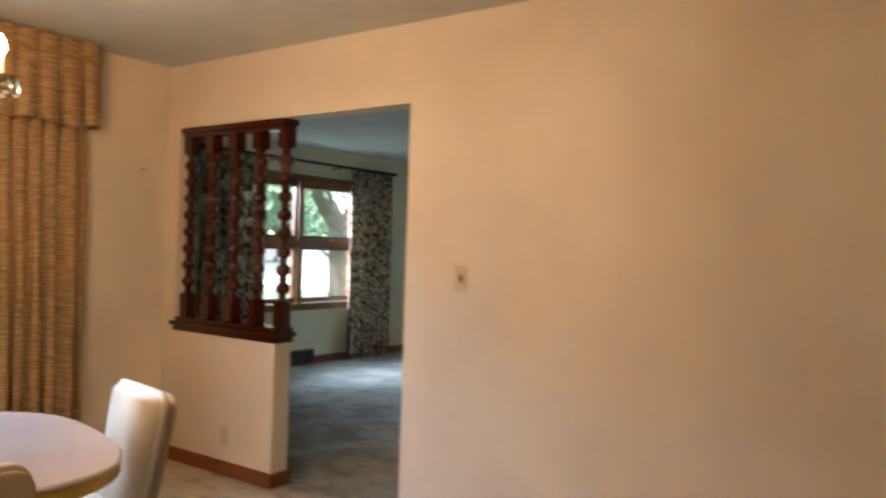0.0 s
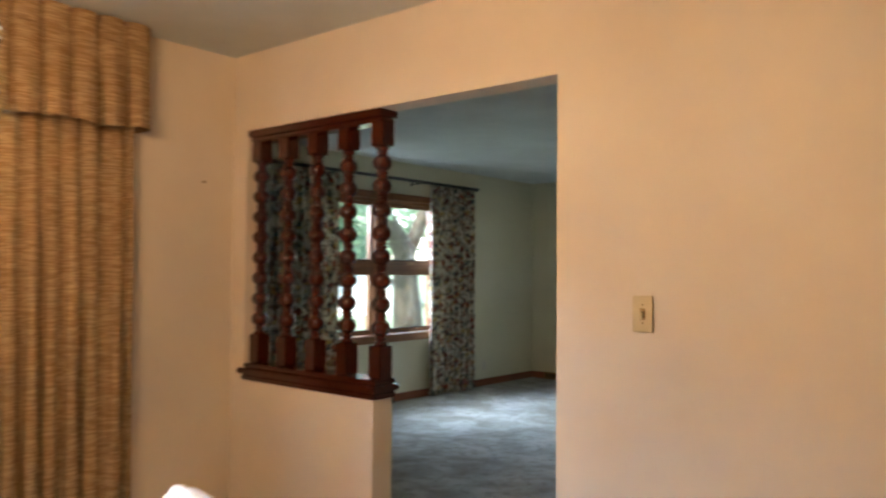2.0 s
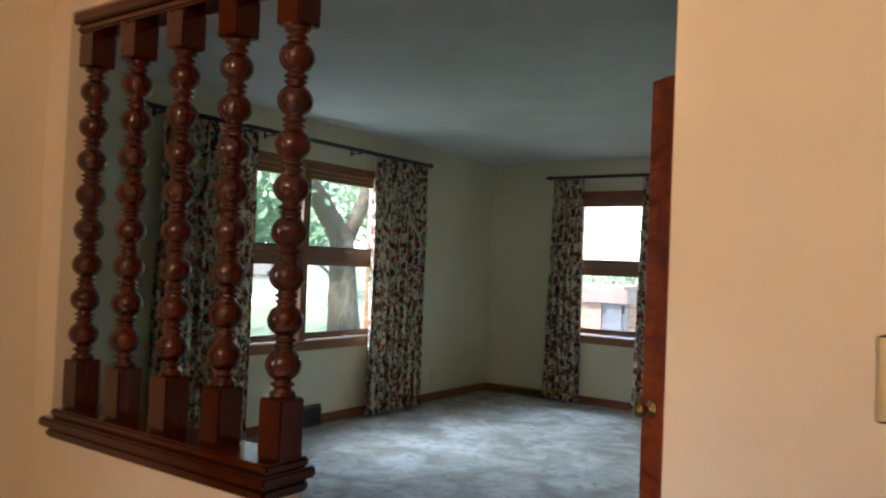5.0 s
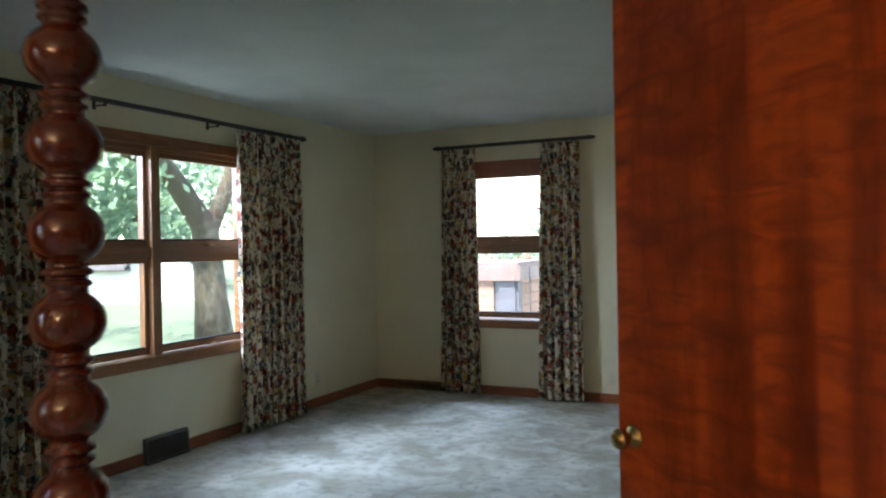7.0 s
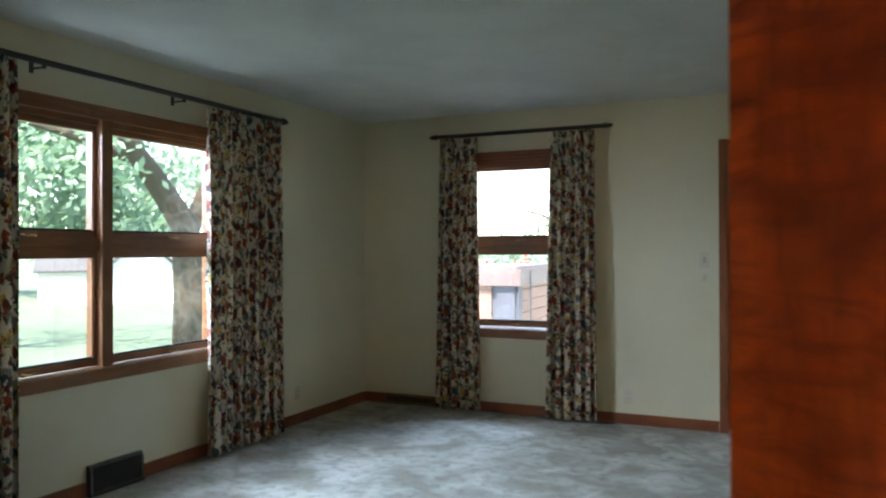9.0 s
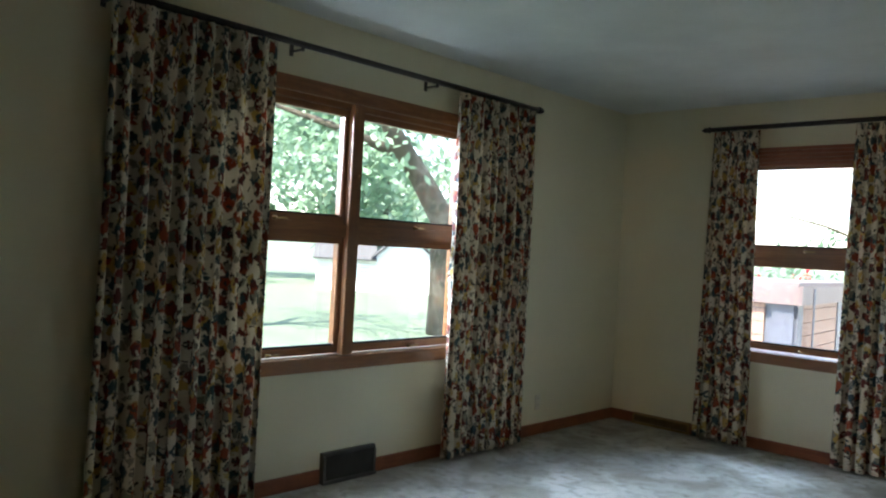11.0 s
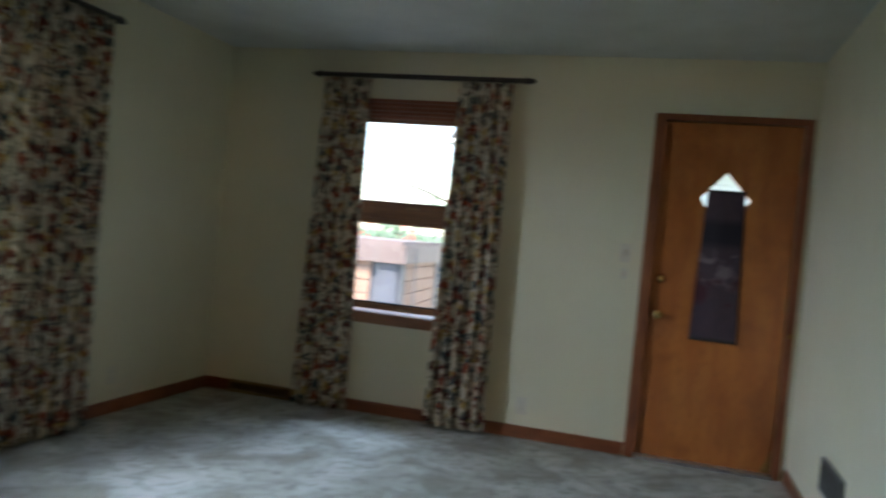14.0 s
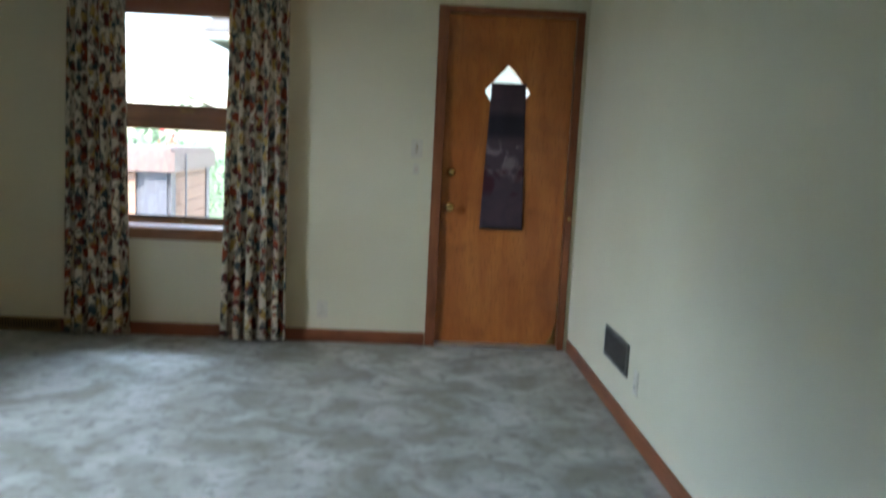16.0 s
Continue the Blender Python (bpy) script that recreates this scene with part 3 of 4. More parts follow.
sp_mesh = mesh_of("spindle", spindle_bm(), M_SCREEN)
lo_mesh = mesh_of("lower_block", box(-0.0375, -0.0375, 0.887, 0.0375, 0.0375, 1.029, bevel=0.004), M_SCREEN)
up_mesh = mesh_of("upper_block", box(-0.0375, -0.0375, 1.896, 0.0375, 0.0375, 1.995, bevel=0.004), M_SCREEN)
for k in range(5):
    s = new("spindle", sp_mesh)
    s.parent, s.location = screen, (2.291 + k * 0.2135, 0, 0)
    for nm, me in (("lower_block", lo_mesh), ("upper_block", up_mesh)):
        new(nm, me).parent = s


# ---- doors ----
def knob_bm():
    return lathe([(0.033, 0), (0.033, 0.004), (0.026, 0.010), (0.012, 0.014), (0.011, 0.030), (0.018, 0.036), (0.027, 0.044),
                  (0.030, 0.054), (0.027, 0.064), (0.016, 0.071), (0.003, 0.073)], 20)


# red flush door, hinged at the south side of its doorway, standing ajar
hinge = (4.097, -4.815)
ang = math.degrees(math.atan2(0.444, -0.658))
RW = 0.793
red = tagged(thing("door_2", "open flush red mahogany door with brass knob", "door", pose(hinge[0], hinge[1], 0.0, 0, 0, ang)), kind="structure")
slab = part("leaf", box(0.0, -0.0, 0.012, RW, 0.035, 2.082, bevel=0.002), M_RED_DOOR, red)
part("knob", turned(knob_bm(), pose(RW - 0.062, 0.035, 0.848, -90, 0, 0)), M_BRASS, slab, "polished brass knob")
part("knob", turned(knob_bm(), pose(RW - 0.062, 0.0, 0.848, 90, 0, 0)), M_BRASS, slab, "polished brass knob")
part("latch_plate", box(RW - 0.001, 0.006, 0.820, RW + 0.0015, 0.029, 0.876), M_BRASS, slab)
for z in (0.22, 1.05, 1.82):
    part("hinge", lathe([(0.007, z - 0.045), (0.007, z + 0.045)], 10), M_BRASS_DARK, red)
for nm, b in (("casing", (HALL_X - 0.016, HALL[0] - 0.06, 0, HALL_X, HALL[0], 2.16)), ("casing", (HALL_X - 0.016, HALL[1], 0, HALL_X, HALL[1] + 0.06, 2.16)),
              ("casing", (HALL_X - 0.016, HALL[0], 2.10, HALL_X, HALL[1], 2.16))):
    solid("trim", box(*b, bevel=0.003), M_TRIM_V, "red brown door casing", "trim", group="hall door casing")

# front door with a lozenge light and a hung cloth
front = tagged(thing("door_1", "amber stained flush front door with pointed window", "door", pose(DOOR_N[0], 0.0, 0.0)), kind="structure")
FW = DOOR_N[1] - DOOR_N[0]
light = [(0.388, 1.812), (0.532, 1.645), (0.488, 1.58), (0.488, 0.98), (0.388, 0.83), (0.288, 0.98), (0.288, 1.58), (0.244, 1.645)]


def door_with_light(w, z0, z1, y0, y1, hole):
    """A slab with a hole of the given outline (clockwise from the top)."""
    bm = bmesh.new()
    outer = [(w / 2, z1), (w, z1), (w, (z0 + z1) / 2), (w, z0), (w / 2, z0), (0, z0), (0, (z0 + z1) / 2), (0, z1)]
    rings = [[bm.verts.new((x, y, z)) for x, z in pts] for pts in (outer, hole) for y in (y0, y1)]
    oa, ob_, ha, hb = rings
    n = len(outer)
    for i in range(n):
        j = (i + 1) % n
        bm.faces.new((oa[i], oa[j], ha[j], ha[i]))
        bm.faces.new((ob_[j], ob_[i], hb[i], hb[j]))
        bm.faces.new((oa[j], oa[i], ob_[i], ob_[j]))
        bm.faces.new((ha[i], ha[j], hb[j], hb[i]))
    bmesh.ops.recalc_face_normals(bm, faces=bm.faces)
    return bm


leaf = part("leaf", door_with_light(FW - 0.012, 0.022, 2.112, 0.03, 0.075, light), M_FRONT_DOOR, front)
leaf.location.x = 0.006
pane = part("pane", extruded([(0.388 + (x - 0.388) * 1.03, 1.32 + (z - 1.32) * 1.01) for x, z in light], 0.048, 0.054), M_GLASS, leaf, "clear glass door light")
pane.visible_shadow = False
part("knob", turned(knob_bm(), pose(0.058, 0.03, 0.903, 90, 0, 0)), M_BRASS, leaf, "polished brass knob")
part("deadbolt", turned(lathe([(0.03, 0), (0.03, 0.006), (0.022, 0.012), (0.022, 0.02), (0.004, 0.022)], 18), pose(0.058, 0.03, 1.126, 90, 0, 0)), M_BRASS, leaf, "brass deadbolt")
part("thumbturn", box(0.042, -0.004, 1.121, 0.074, 0.010, 1.131, bevel=0.002), M_BRASS, leaf)
part("kick_guard", extruded([(FW - 0.075, 0.03), (FW - 0.02, 0.03), (FW - 0.02, 0.17), (FW - 0.04, 0.10)], 0.022, 0.029), M_BRASS_DARK, leaf, "dark worn door stop plate")
for z in (0.27, 1.05, 1.88):
    part("hinge", turned(box(-0.008, -0.006, z - 0.05, 0.008, 0.004, z + 0.05, bevel=0.003), pose(FW - 0.005, 0.027, 0)), M_BRASS_DARK, front)
for b in ((DOOR_N[0] - 0.058, -0.018, 0, DOOR_N[0] + 0.006, 0.03, 2.15), (DOOR_N[1] - 0.006, -0.018, 0, DOOR_N[1] + 0.04, 0.03, 2.15),
          (DOOR_N[0] + 0.006, -0.018, 2.108, DOOR_N[1] - 0.006, 0.03, 2.15)):
    solid("trim", box(*b, bevel=0.004), M_TRIM_V, "red brown stained front door casing", "trim", group="front door casing")
solid("threshold", box(DOOR_N[0] + 0.004, -0.03, 0.001, DOOR_N[1] - 0.004, 0.2, 0.020, bevel=0.004), M_ALU, "worn aluminium door threshold", "threshold")
solid("jamb", box(DOOR_N[1] - 0.02, 0.08, 0.02, DOOR_N[1], 0.2, 2.12), M_TRIM_V, "red brown door stop", "trim")
solid("jamb", box(DOOR_N[0] + 0.02, 0.08, 2.09, DOOR_N[1] - 0.02, 0.2, 2.12), M_TRIM, "red brown door stop", "trim")
solid("jamb", box(DOOR_N[0], 0.08, 0.02, DOOR_N[0] + 0.02, 0.2, 2.12), M_TRIM_V, "red brown door stop", "trim")


# ---- wall fittings ----
def switch_plate(m, label, material):
    s = thing("light_switch", label, "light switch", m)
    pl = part("plate", box(-0.036, -0.006, -0.059, 0.036, 0.0, 0.059, bevel=0.003), material, s)
    part("toggle", turned(box(-0.005, -0.016, -0.012, 0.005, 0.0, 0.012, bevel=0.002), pose(0, -0.005, 0, 20, 0, 0)), material, s)
    part("surround", box(-0.009, -0.0075, -0.018, 0.009, -0.006, 0.018), M_BRASS_DARK, s)
    for z in (-0.03, 0.03):
        part("screw", turned(lathe([(0.003, 0), (0.003, 0.001)], 8), pose(0, -0.006, z, 90, 0, 0)), M_BRASS_DARK, s)
    return s


def outlet(m, label, material):
    s = thing("wall_outlet", label, "outlet", m, "wall outlets")
    part("plate", box(-0.035, -0.005, -0.057, 0.035, 0.0, 0.057, bevel=0.003), material, s)
    for z in (-0.02, 0.02):
        r = part("receptacle", box(-0.016, -0.0072, z - 0.013, 0.016, -0.005, z + 0.013, bevel=0.001), material, s)
        for x in (-0.006, 0.006):
            # black tab drawn for the shade inside the slot
            part("slot", box(x - 0.001, -0.0078, z - 0.004, x + 0.001, -0.0072, z + 0.005), M_DARK, r)
    return s


switch_plate(pose(4.393, P0, 1.221), "ivory toggle light switch on dining wall", M_IVORY)
switch_plate(pose(2.910, 0, 1.265), "off-white toggle light switch beside front door", M_OFFWHITE)
bell = thing("chime_button", "small pale lit button plate below the switch", "wall plate", pose(2.911, 0, 1.135))
part("plate", box(-0.022, -0.005, -0.034, 0.022, 0, 0.034, bevel=0.003), M_OFFWHITE, bell)
part("button", box(-0.010, -0.009, -0.016, 0.010, -0.005, 0.016, bevel=0.002), M_TAN_SHADE_BUTTON, bell)
outlet(pose(2.755, P0, 0.224), "ivory wall outlet on knee wall", M_IVORY)
outlet(pose(2.346, 0, 0.211), "off-white wall outlet beside curtain", M_OFFWHITE)
outlet(pose(0, -1.025, 0.236, 0, 0, 90), "off-white wall outlet near corner", M_OFFWHITE)
outlet(pose(EAST, -1.545, 0.262, 0, 0, -90), "off-white wall outlet below vent", M_OFFWHITE)
nail = thing("nail", "small nail in bare dining wall", "nail", pose(DW, -6.22, 1.785))
part("shank", turned(lathe([(0.004, 0), (0.004, 0.02), (0.008, 0.021), (0.007, 0.023)], 8), pose(0, 0, 0, 0, 90, 0)), M_BRASS_DARK, nail)


def register(m, w, h, depth, slope, label, slats, material):
    """A louvred wall register standing on the floor or set on a wall."""
    v = thing("wall_vent", label, "vent", m)
    f = bmesh.new()
    for b in ((-w / 2, -depth, 0, w / 2, 0, 0.018), (-w / 2, -depth + slope, h - 0.018, w / 2, 0, h)):
        add_box(f, *b)
    part("frame", f, material, v)
    for x in (-w / 2, w / 2 - 0.018):
        part("side", box(x, -depth + slope * 0.5, 0.018, x + 0.018, 0, h - 0.018), material, v)
    # near-black sheet paints the shade of the duct behind the slats
    part("shade_backing", box(-w / 2 + 0.018, -0.004, 0.018, w / 2 - 0.018, -0.001, h - 0.018), M_DARK, v)
    for k in range(slats):
        x = -w / 2 + 0.024 + (w - 0.048) * (k + 0.5) / slats
        part("slat", box(x - 0.0022, -depth + slope * 0.6 + 0.003, 0.018, x + 0.0022, -0.004, h - 0.018), material, v)
    return v


register(pose(0.0, -2.792, 0.0, 0, 0, 90), 0.375, 0.168, 0.045, 0.02, "dark grey metal baseboard register with louvres", 26, M_VENT)
register(pose(0.45, 0.0, 0.0), 0.48, 0.085, 0.03, 0.012, "low brown baseboard register beside curtain", 24, M_BRASS_DARK)
register(pose(EAST, -1.195, 0.247, 0, 0, -90), 0.43, 0.155, 0.012, 0.0, "grey metal return vent on wall", 28, M_VENT)
part_chain = thing("door_guard", "small brass door guard on casing", "door hardware", pose(DOOR_N[1] + 0.018, -0.018, 0.865))
part("bracket", box(-0.012, -0.02, -0.012, 0.012, 0.0, 0.012, bevel=0.003), M_BRASS, part_chain)


# ---- cloth hung over the door light ----
def cloth_mat():
    m, nt, p = nodes_of("dark_tapestry")
    f, v = noise_tex(nt, 9.0, 4.0, (1, 1, 1), 1.0)
    co = nt.nodes.new("ShaderNodeSeparateXYZ")
    nt.links.new(v, co.inputs[0])
    dark, plum, pale, red = (0.020, 0.016, 0.022), (0.075, 0.045, 0.055), (0.20, 0.15, 0.15), (0.06, 0.012, 0.018)

    def band(lo, hi, soft=0.05):
        a = ramp(nt, co.outputs[2], lo, lo + soft)
        b = ramp(nt, co.outputs[2], hi, hi - soft)
        n = nt.nodes.new("ShaderNodeMath")
        n.operation = 'MULTIPLY'
        nt.links.new(a, n.inputs[0])
        nt.links.new(b, n.inputs[1])
        return n.outputs[0]

    def times(a, b):
        n = nt.nodes.new("ShaderNodeMath")
        n.operation = 'MULTIPLY'
        nt.links.new(a, n.inputs[0])
        nt.links.new(b, n.inputs[1])
        return n.outputs[0]

    col = mixed(nt, ramp(nt, f, 0.4, 0.6), plum, (0.06, 0.04, 0.05))
    col = mixed(nt, band(0.56, 0.76), col, dark)
    col = mixed(nt, times(band(0.30, 0.58), ramp(nt, f, 0.50, 0.60)), col, pale)
    g, _ = noise_tex(nt, 6.0, 2.0, (1, 1, 1), 0.5)
    col = mixed(nt, times(band(0.20, 0.42), ramp(nt, g, 0.52, 0.6)), col, red)
    nt.links.new(col, p.inputs["Base Color"])
    p.inputs["Roughness"].default_value = 0.9
    w, _ = noise_tex(nt, 400.0, 2.0)
    bumped(nt, p, w, 0.3, 0.001)
    return m


def hanging_cloth():
    bm = bmesh.new()
    w, h = 0.277, 0.925
    nx, nz = 14, 30
    grid = []
    for j in range(nz + 1):
        v = j / nz
        row = []
        for i in range(nx + 1):
            u = i / nx - 0.5
            row.append(bm.verts.new((u * w * (0.78 + 0.22 * (1 - v)), -0.006 * math.cos(u * 7 + v) - 0.008 * (1 - v) ** 2, v * h)))
        grid.append(row)
    for j in range(nz):
        for i in range(nx):
            bm.faces.new((grid[j][i], grid[j][i + 1], grid[j + 1][i + 1], grid[j + 1][i])).smooth = True
    return bm


tap = thing("tapestry", "dark plum cloth with pale floral motif hung on door", "tapestry", pose(3.47, 0.016, 0.775))
cloth = part("cloth", hanging_cloth(), cloth_mat(), tap)
part("hem_rod", box(-0.110, -0.014, 0.910, 0.110, -0.004, 0.924, bevel=0.002), M_ROD, tap, "thin dark hanging rod")
part("lower_hem", box(-0.137, -0.0195, 0.0, 0.137, -0.0165, 0.018, bevel=0.001), M_ROD, tap)
cloth.modifiers.new("thickness", 'SOLIDIFY').thickness = 0.003


# ---- dining table, chairs, chandelier ----
def ellipse_slab(a, b, z0, z1, seg=72, bevel=0.006, power=2.0):
    """A flat slab with an oval outline; a higher power makes it squarer."""
    bm = bmesh.new()

    def curve(v):
        return math.copysign(abs(v) ** (2.0 / power), v)

    rings = []
    for k, z in ((1 - bevel / a, z0), (1, z0 + bevel), (1, z1 - bevel), (1 - bevel / a, z1)):
        rings.append([bm.verts.new((a * k * curve(math.cos(2 * math.pi * i / seg)), b * k * curve(math.sin(2 * math.pi * i / seg)), z)) for i in range(seg)])
    for p, q in zip(rings, rings[1:]):
        for i in range(seg):
            bm.faces.new((p[i], p[(i + 1) % seg], q[(i + 1) % seg], q[i]))
    bm.faces.new(rings[0][::-1])
    bm.faces.new(rings[-1])
    return bm


table = thing("dining_table", "oval pale laminate dining table with yellow edge", "table", pose(4.045, -8.05, 0, 0, 0, -12))
part("tabletop", ellipse_slab(0.505, 0.44, 0.738, 0.752, power=2.8), M_TABLE, table, "pale pinkish grey laminate top")
part("edge_band", ellipse_slab(0.502, 0.437, 0.700, 0.7375, power=2.8), M_EDGE, table, "ribbed yellow edge band")
for sx in (-1, 1):
    for sy in (-1, 1):
        leg = tube([(sx * 0.24, sy * 0.20, 0.699), (sx * 0.28, sy * 0.23, 0.60), (sx * 0.34, sy * 0.28, 0.30), (sx * 0.38, sy * 0.31, 0.0)],
                   [0.016, 0.016, 0.014, 0.012], 12)
        part("leg", leg, M_CHROME, table, "chrome tube leg")


def rounded_slab(w, h, t, r, bevel, seg=6):
    """An upright cushion, w wide, h high, t thick, with round upper corners."""
    pts = [(-w / 2 + 0.02, 0), (w / 2 - 0.02, 0)]
    pts += [(w / 2 - r + r * math.cos(radians(a)), h - r + r * math.sin(radians(a))) for a in np.linspace(0, 90, seg)]
    pts += [(-w / 2 + r + r * math.cos(radians(a)), h - r + r * math.sin(radians(a))) for a in np.linspace(90, 180, seg)]
    bm = extruded(pts, -t / 2, t / 2)
    es = [e for e in bm.edges if abs(e.verts[0].co.y - e.verts[1].co.y) < 1e-6]
    bmesh.ops.bevel(bm, geom=es, offset=bevel, segments=3, affect='EDGES')
    for f in bm.faces:
        f.smooth = True
    return bm


def dining_chair(m):
    c = thing("dining_chair", "cream vinyl dining chair with chrome legs", "chair", m, "chairs round the table")
    tilt = pose(0, 0.205, 0.44, -9, 0, 0)
    back = part("backrest", turned(rounded_slab(0.40, 0.42, 0.055, 0.055, 0.020), tilt), M_VINYL, c, "padded cream vinyl back")
    # darker panel puts the shading of the cream back into colour
    part("shading_panel", turned(rounded_slab(0.392, 0.414, 0.012, 0.055, 0.002), tilt @ pose(0, 0.032, 0)), M_TAN_SHADE_BUTTON, back, "tan panel that paints the shading of the back")
    seat = ellipse_slab(0.22, 0.22, 0.40, 0.465, 28, 0.02)
    for v in seat.verts:
        v.co.x = math.copysign(min(abs(v.co.x) * 1.18, 0.215), v.co.x)
        v.co.y = math.copysign(min(abs(v.co.y) * 1.18, 0.215), v.co.y) - 0.01
    part("seat", seat, M_VINYL, c, "padded cream vinyl seat")
    for sx in (-1, 1):
        part("leg", tube([(sx * 0.15, -0.15, 0.40), (sx * 0.18, -0.19, 0.2), (sx * 0.195, -0.215, 0.0)], 0.0115, 10), M_CHROME, c, "chrome tube leg")
        part("leg", tube([(sx * 0.15, 0.15, 0.40), (sx * 0.18, 0.20, 0.2), (sx * 0.195, 0.235, 0.0)], 0.0115, 10), M_CHROME, c, "chrome tube leg")
    for sx in (-1, 1):
        part("back_support", tube([(sx * 0.12, 0.10, 0.395), (sx * 0.12, 0.20, 0.40), (sx * 0.12, 0.225, 0.47)], 0.010, 10), M_CHROME, c)
    return c


chair = dining_chair(pose(3.98, -7.67, 0, 0, 0, -10))
copy_thing(chair, pose(4.38, -8.27, 0, 0, 0, -93))

# chandelier over the table
CH = Vector((3.88, -8.05, 0.105))
ch = thing("chandelier", "brass candle chandelier hung with clear crystal drops", "chandelier", pose(CH.x, CH.y, CH.z))
part("canopy", lathe([(0.065, 2.338), (0.065, 2.329), (0.05, 2.309), (0.02, 2.292), (0.008, 2.282)][::-1], 20), M_BRASS, ch)
part("stem", lathe([(0.006, 2.12), (0.006, 2.335)], 10), M_BRASS, ch)
part("column", lathe([(0.004, 1.60), (0.028, 1.615), (0.034, 1.645), (0.018, 1.67), (0.012, 1.72), (0.026, 1.76), (0.030, 1.80), (0.014, 1.83),
                      (0.012, 1.93), (0.030, 1.97), (0.024, 2.02), (0.010, 2.06), (0.007, 2.13)], 18), M_BRASS, ch)
drop_mesh = mesh_of("crystal_drop", lathe([(0.001, -0.062), (0.008, -0.054), (0.0125, -0.042), (0.0105, -0.026), (0.004, -0.008), (0.001, 0.0)], 6), M_CRYSTAL)
bead_mesh = mesh_of("crystal_bead", lathe([(0.001, -0.018), (0.007, -0.013), (0.0085, -0.009), (0.007, -0.004), (0.001, 0.0)], 6), M_CRYSTAL)
for me in (drop_mesh, bead_mesh):
    for f in me.polygons:
        f.use_smooth = False
arm_pts = [(0.02, 1.69), (0.07, 1.655), (0.13, 1.645), (0.16, 1.665), (0.19, 1.70), (0.20, 1.715)]
ARMS = 6
for k in range(ARMS):
    a = radians(60 * k + 16)
    ca, sa = math.cos(a), math.sin(a)
    arm = part("arm", tube([(r * ca, r * sa, z) for r, z in arm_pts], 0.0065, 8), M_BRASS, ch)
    at = Matrix.Translation((0.20 * ca, 0.20 * sa, 0))
    part("drip_pan", turned(lathe([(0.010, 1.708), (0.030, 1.714), (0.044, 1.724), (0.046, 1.728), (0.012, 1.722)], 18), at), M_BRASS_DARK, arm)
    part("candle", turned(lathe([(0.0115, 1.724), (0.0115, 1.785), (0.008, 1.788)], 14), at), M_CANDLE, arm, "cream candle sleeve")
    bulb = part("bulb", turned(lathe([(0.006, 1.789), (0.012, 1.798), (0.0155, 1.811), (0.0125, 1.828), (0.005, 1.845), (0.001, 1.855)], 14), at), M_BULB, arm, "glowing flame-shaped bulb")
    bulb.visible_shadow = False
    ld = bpy.data.lights.new("bulb_light", 'POINT')
    ld.energy, ld.color, ld.shadow_soft_size = BULB_WATTS, BULB_COLOR, 0.02
    lo_ = new("bulb_light", ld)
    lo_.location = (CH.x + 0.20 * ca, CH.y + 0.20 * sa, CH.z + 1.815)
    for j in range(5):
        b = a + 2 * math.pi * j / 5
        d = new("crystal_drop", drop_mesh)
        d.parent = arm
        d.location = (0.20 * ca + 0.044 * math.cos(b), 0.20 * sa + 0.044 * math.sin(b), 1.722)
    for j, (r, z) in enumerate(((0.07, 1.648), (0.13, 1.638), (0.165, 1.655))):
        d = new("crystal_drop", drop_mesh)
        d.parent = arm
        d.location = (r * ca, r * sa, z)
        e = new("crystal_bead", bead_mesh)
        e.parent = arm
        e.location = (r * ca, r * sa, z - 0.06)
    # bead swag to the next arm
    a2 = a + radians(60)
    for j in range(1, 9):
        s = j / 9
        p = Vector((0.20 * ca, 0.20 * sa, 1.72)).lerp(Vector((0.20 * math.cos(a2), 0.20 * math.sin(a2), 1.72)), s)
        e = new("crystal_bead", bead_mesh)
        e.parent = arm
        e.location = (p.x, p.y, p.z - 0.07 * math.sin(math.pi * s))
    # upper drops round the column
    d = new("crystal_drop", drop_mesh)
    d.parent = arm
    d.location = (0.06 * ca, 0.06 * sa, 1.97)
    e = new("crystal_drop", drop_mesh)
    e.parent = arm
    e.location = (0.045 * ca, 0.045 * sa, 1.62)


# ---- outside ----
LAWN = -0.9
bm = bmesh.new()
bmesh.ops.create_grid(bm, x_segments=60, y_segments=60, size=600)
for v in bm.verts:
    v.co.z = LAWN
solid("ground", bm, M_GRASS, "mown green lawn around the house", "lawn")

# low garage with lapped siding beyond the lawn: a roofed wing and a gabled end, both facing the house
gar = thing("garage", "white sided garage with grey shingle roof", "garage", pose(-22.9, 17.5, LAWN, 0, 0, 50))
for k in range(8):
    part("siding_board", box(-2.65, 0.0, 0.18 * k, 0.0, 3.6, 0.18 * k + 0.172), M_SIDING, gar)
for k in range(9):
    part("siding_board", box(0.002, -0.15, 0.18 * k, 2.65, 3.6, 0.18 * k + 0.172), M_SIDING, gar)
part("gable", extruded([(0.002, 1.62), (2.65, 1.62), (1.33, 2.75)], -0.13, 3.6), M_SIDING, gar)
wing = extruded([(-0.35, 1.40), (1.9, 2.45), (1.9, 2.53), (-0.35, 1.48)], -0.05, 2.8)
part("roof", turned(wing, pose(0, 0, 0, 0, 0, 90)), M_ROOF, gar)
for sx in (-1, 1):
    slope = extruded([(1.33 + sx * 1.55, 1.50), (1.33 + sx * 1.55, 1.60), (1.33, 2.86), (1.33, 2.77)], -0.4, 3.8)
    part("roof", slope, M_ROOF, gar)


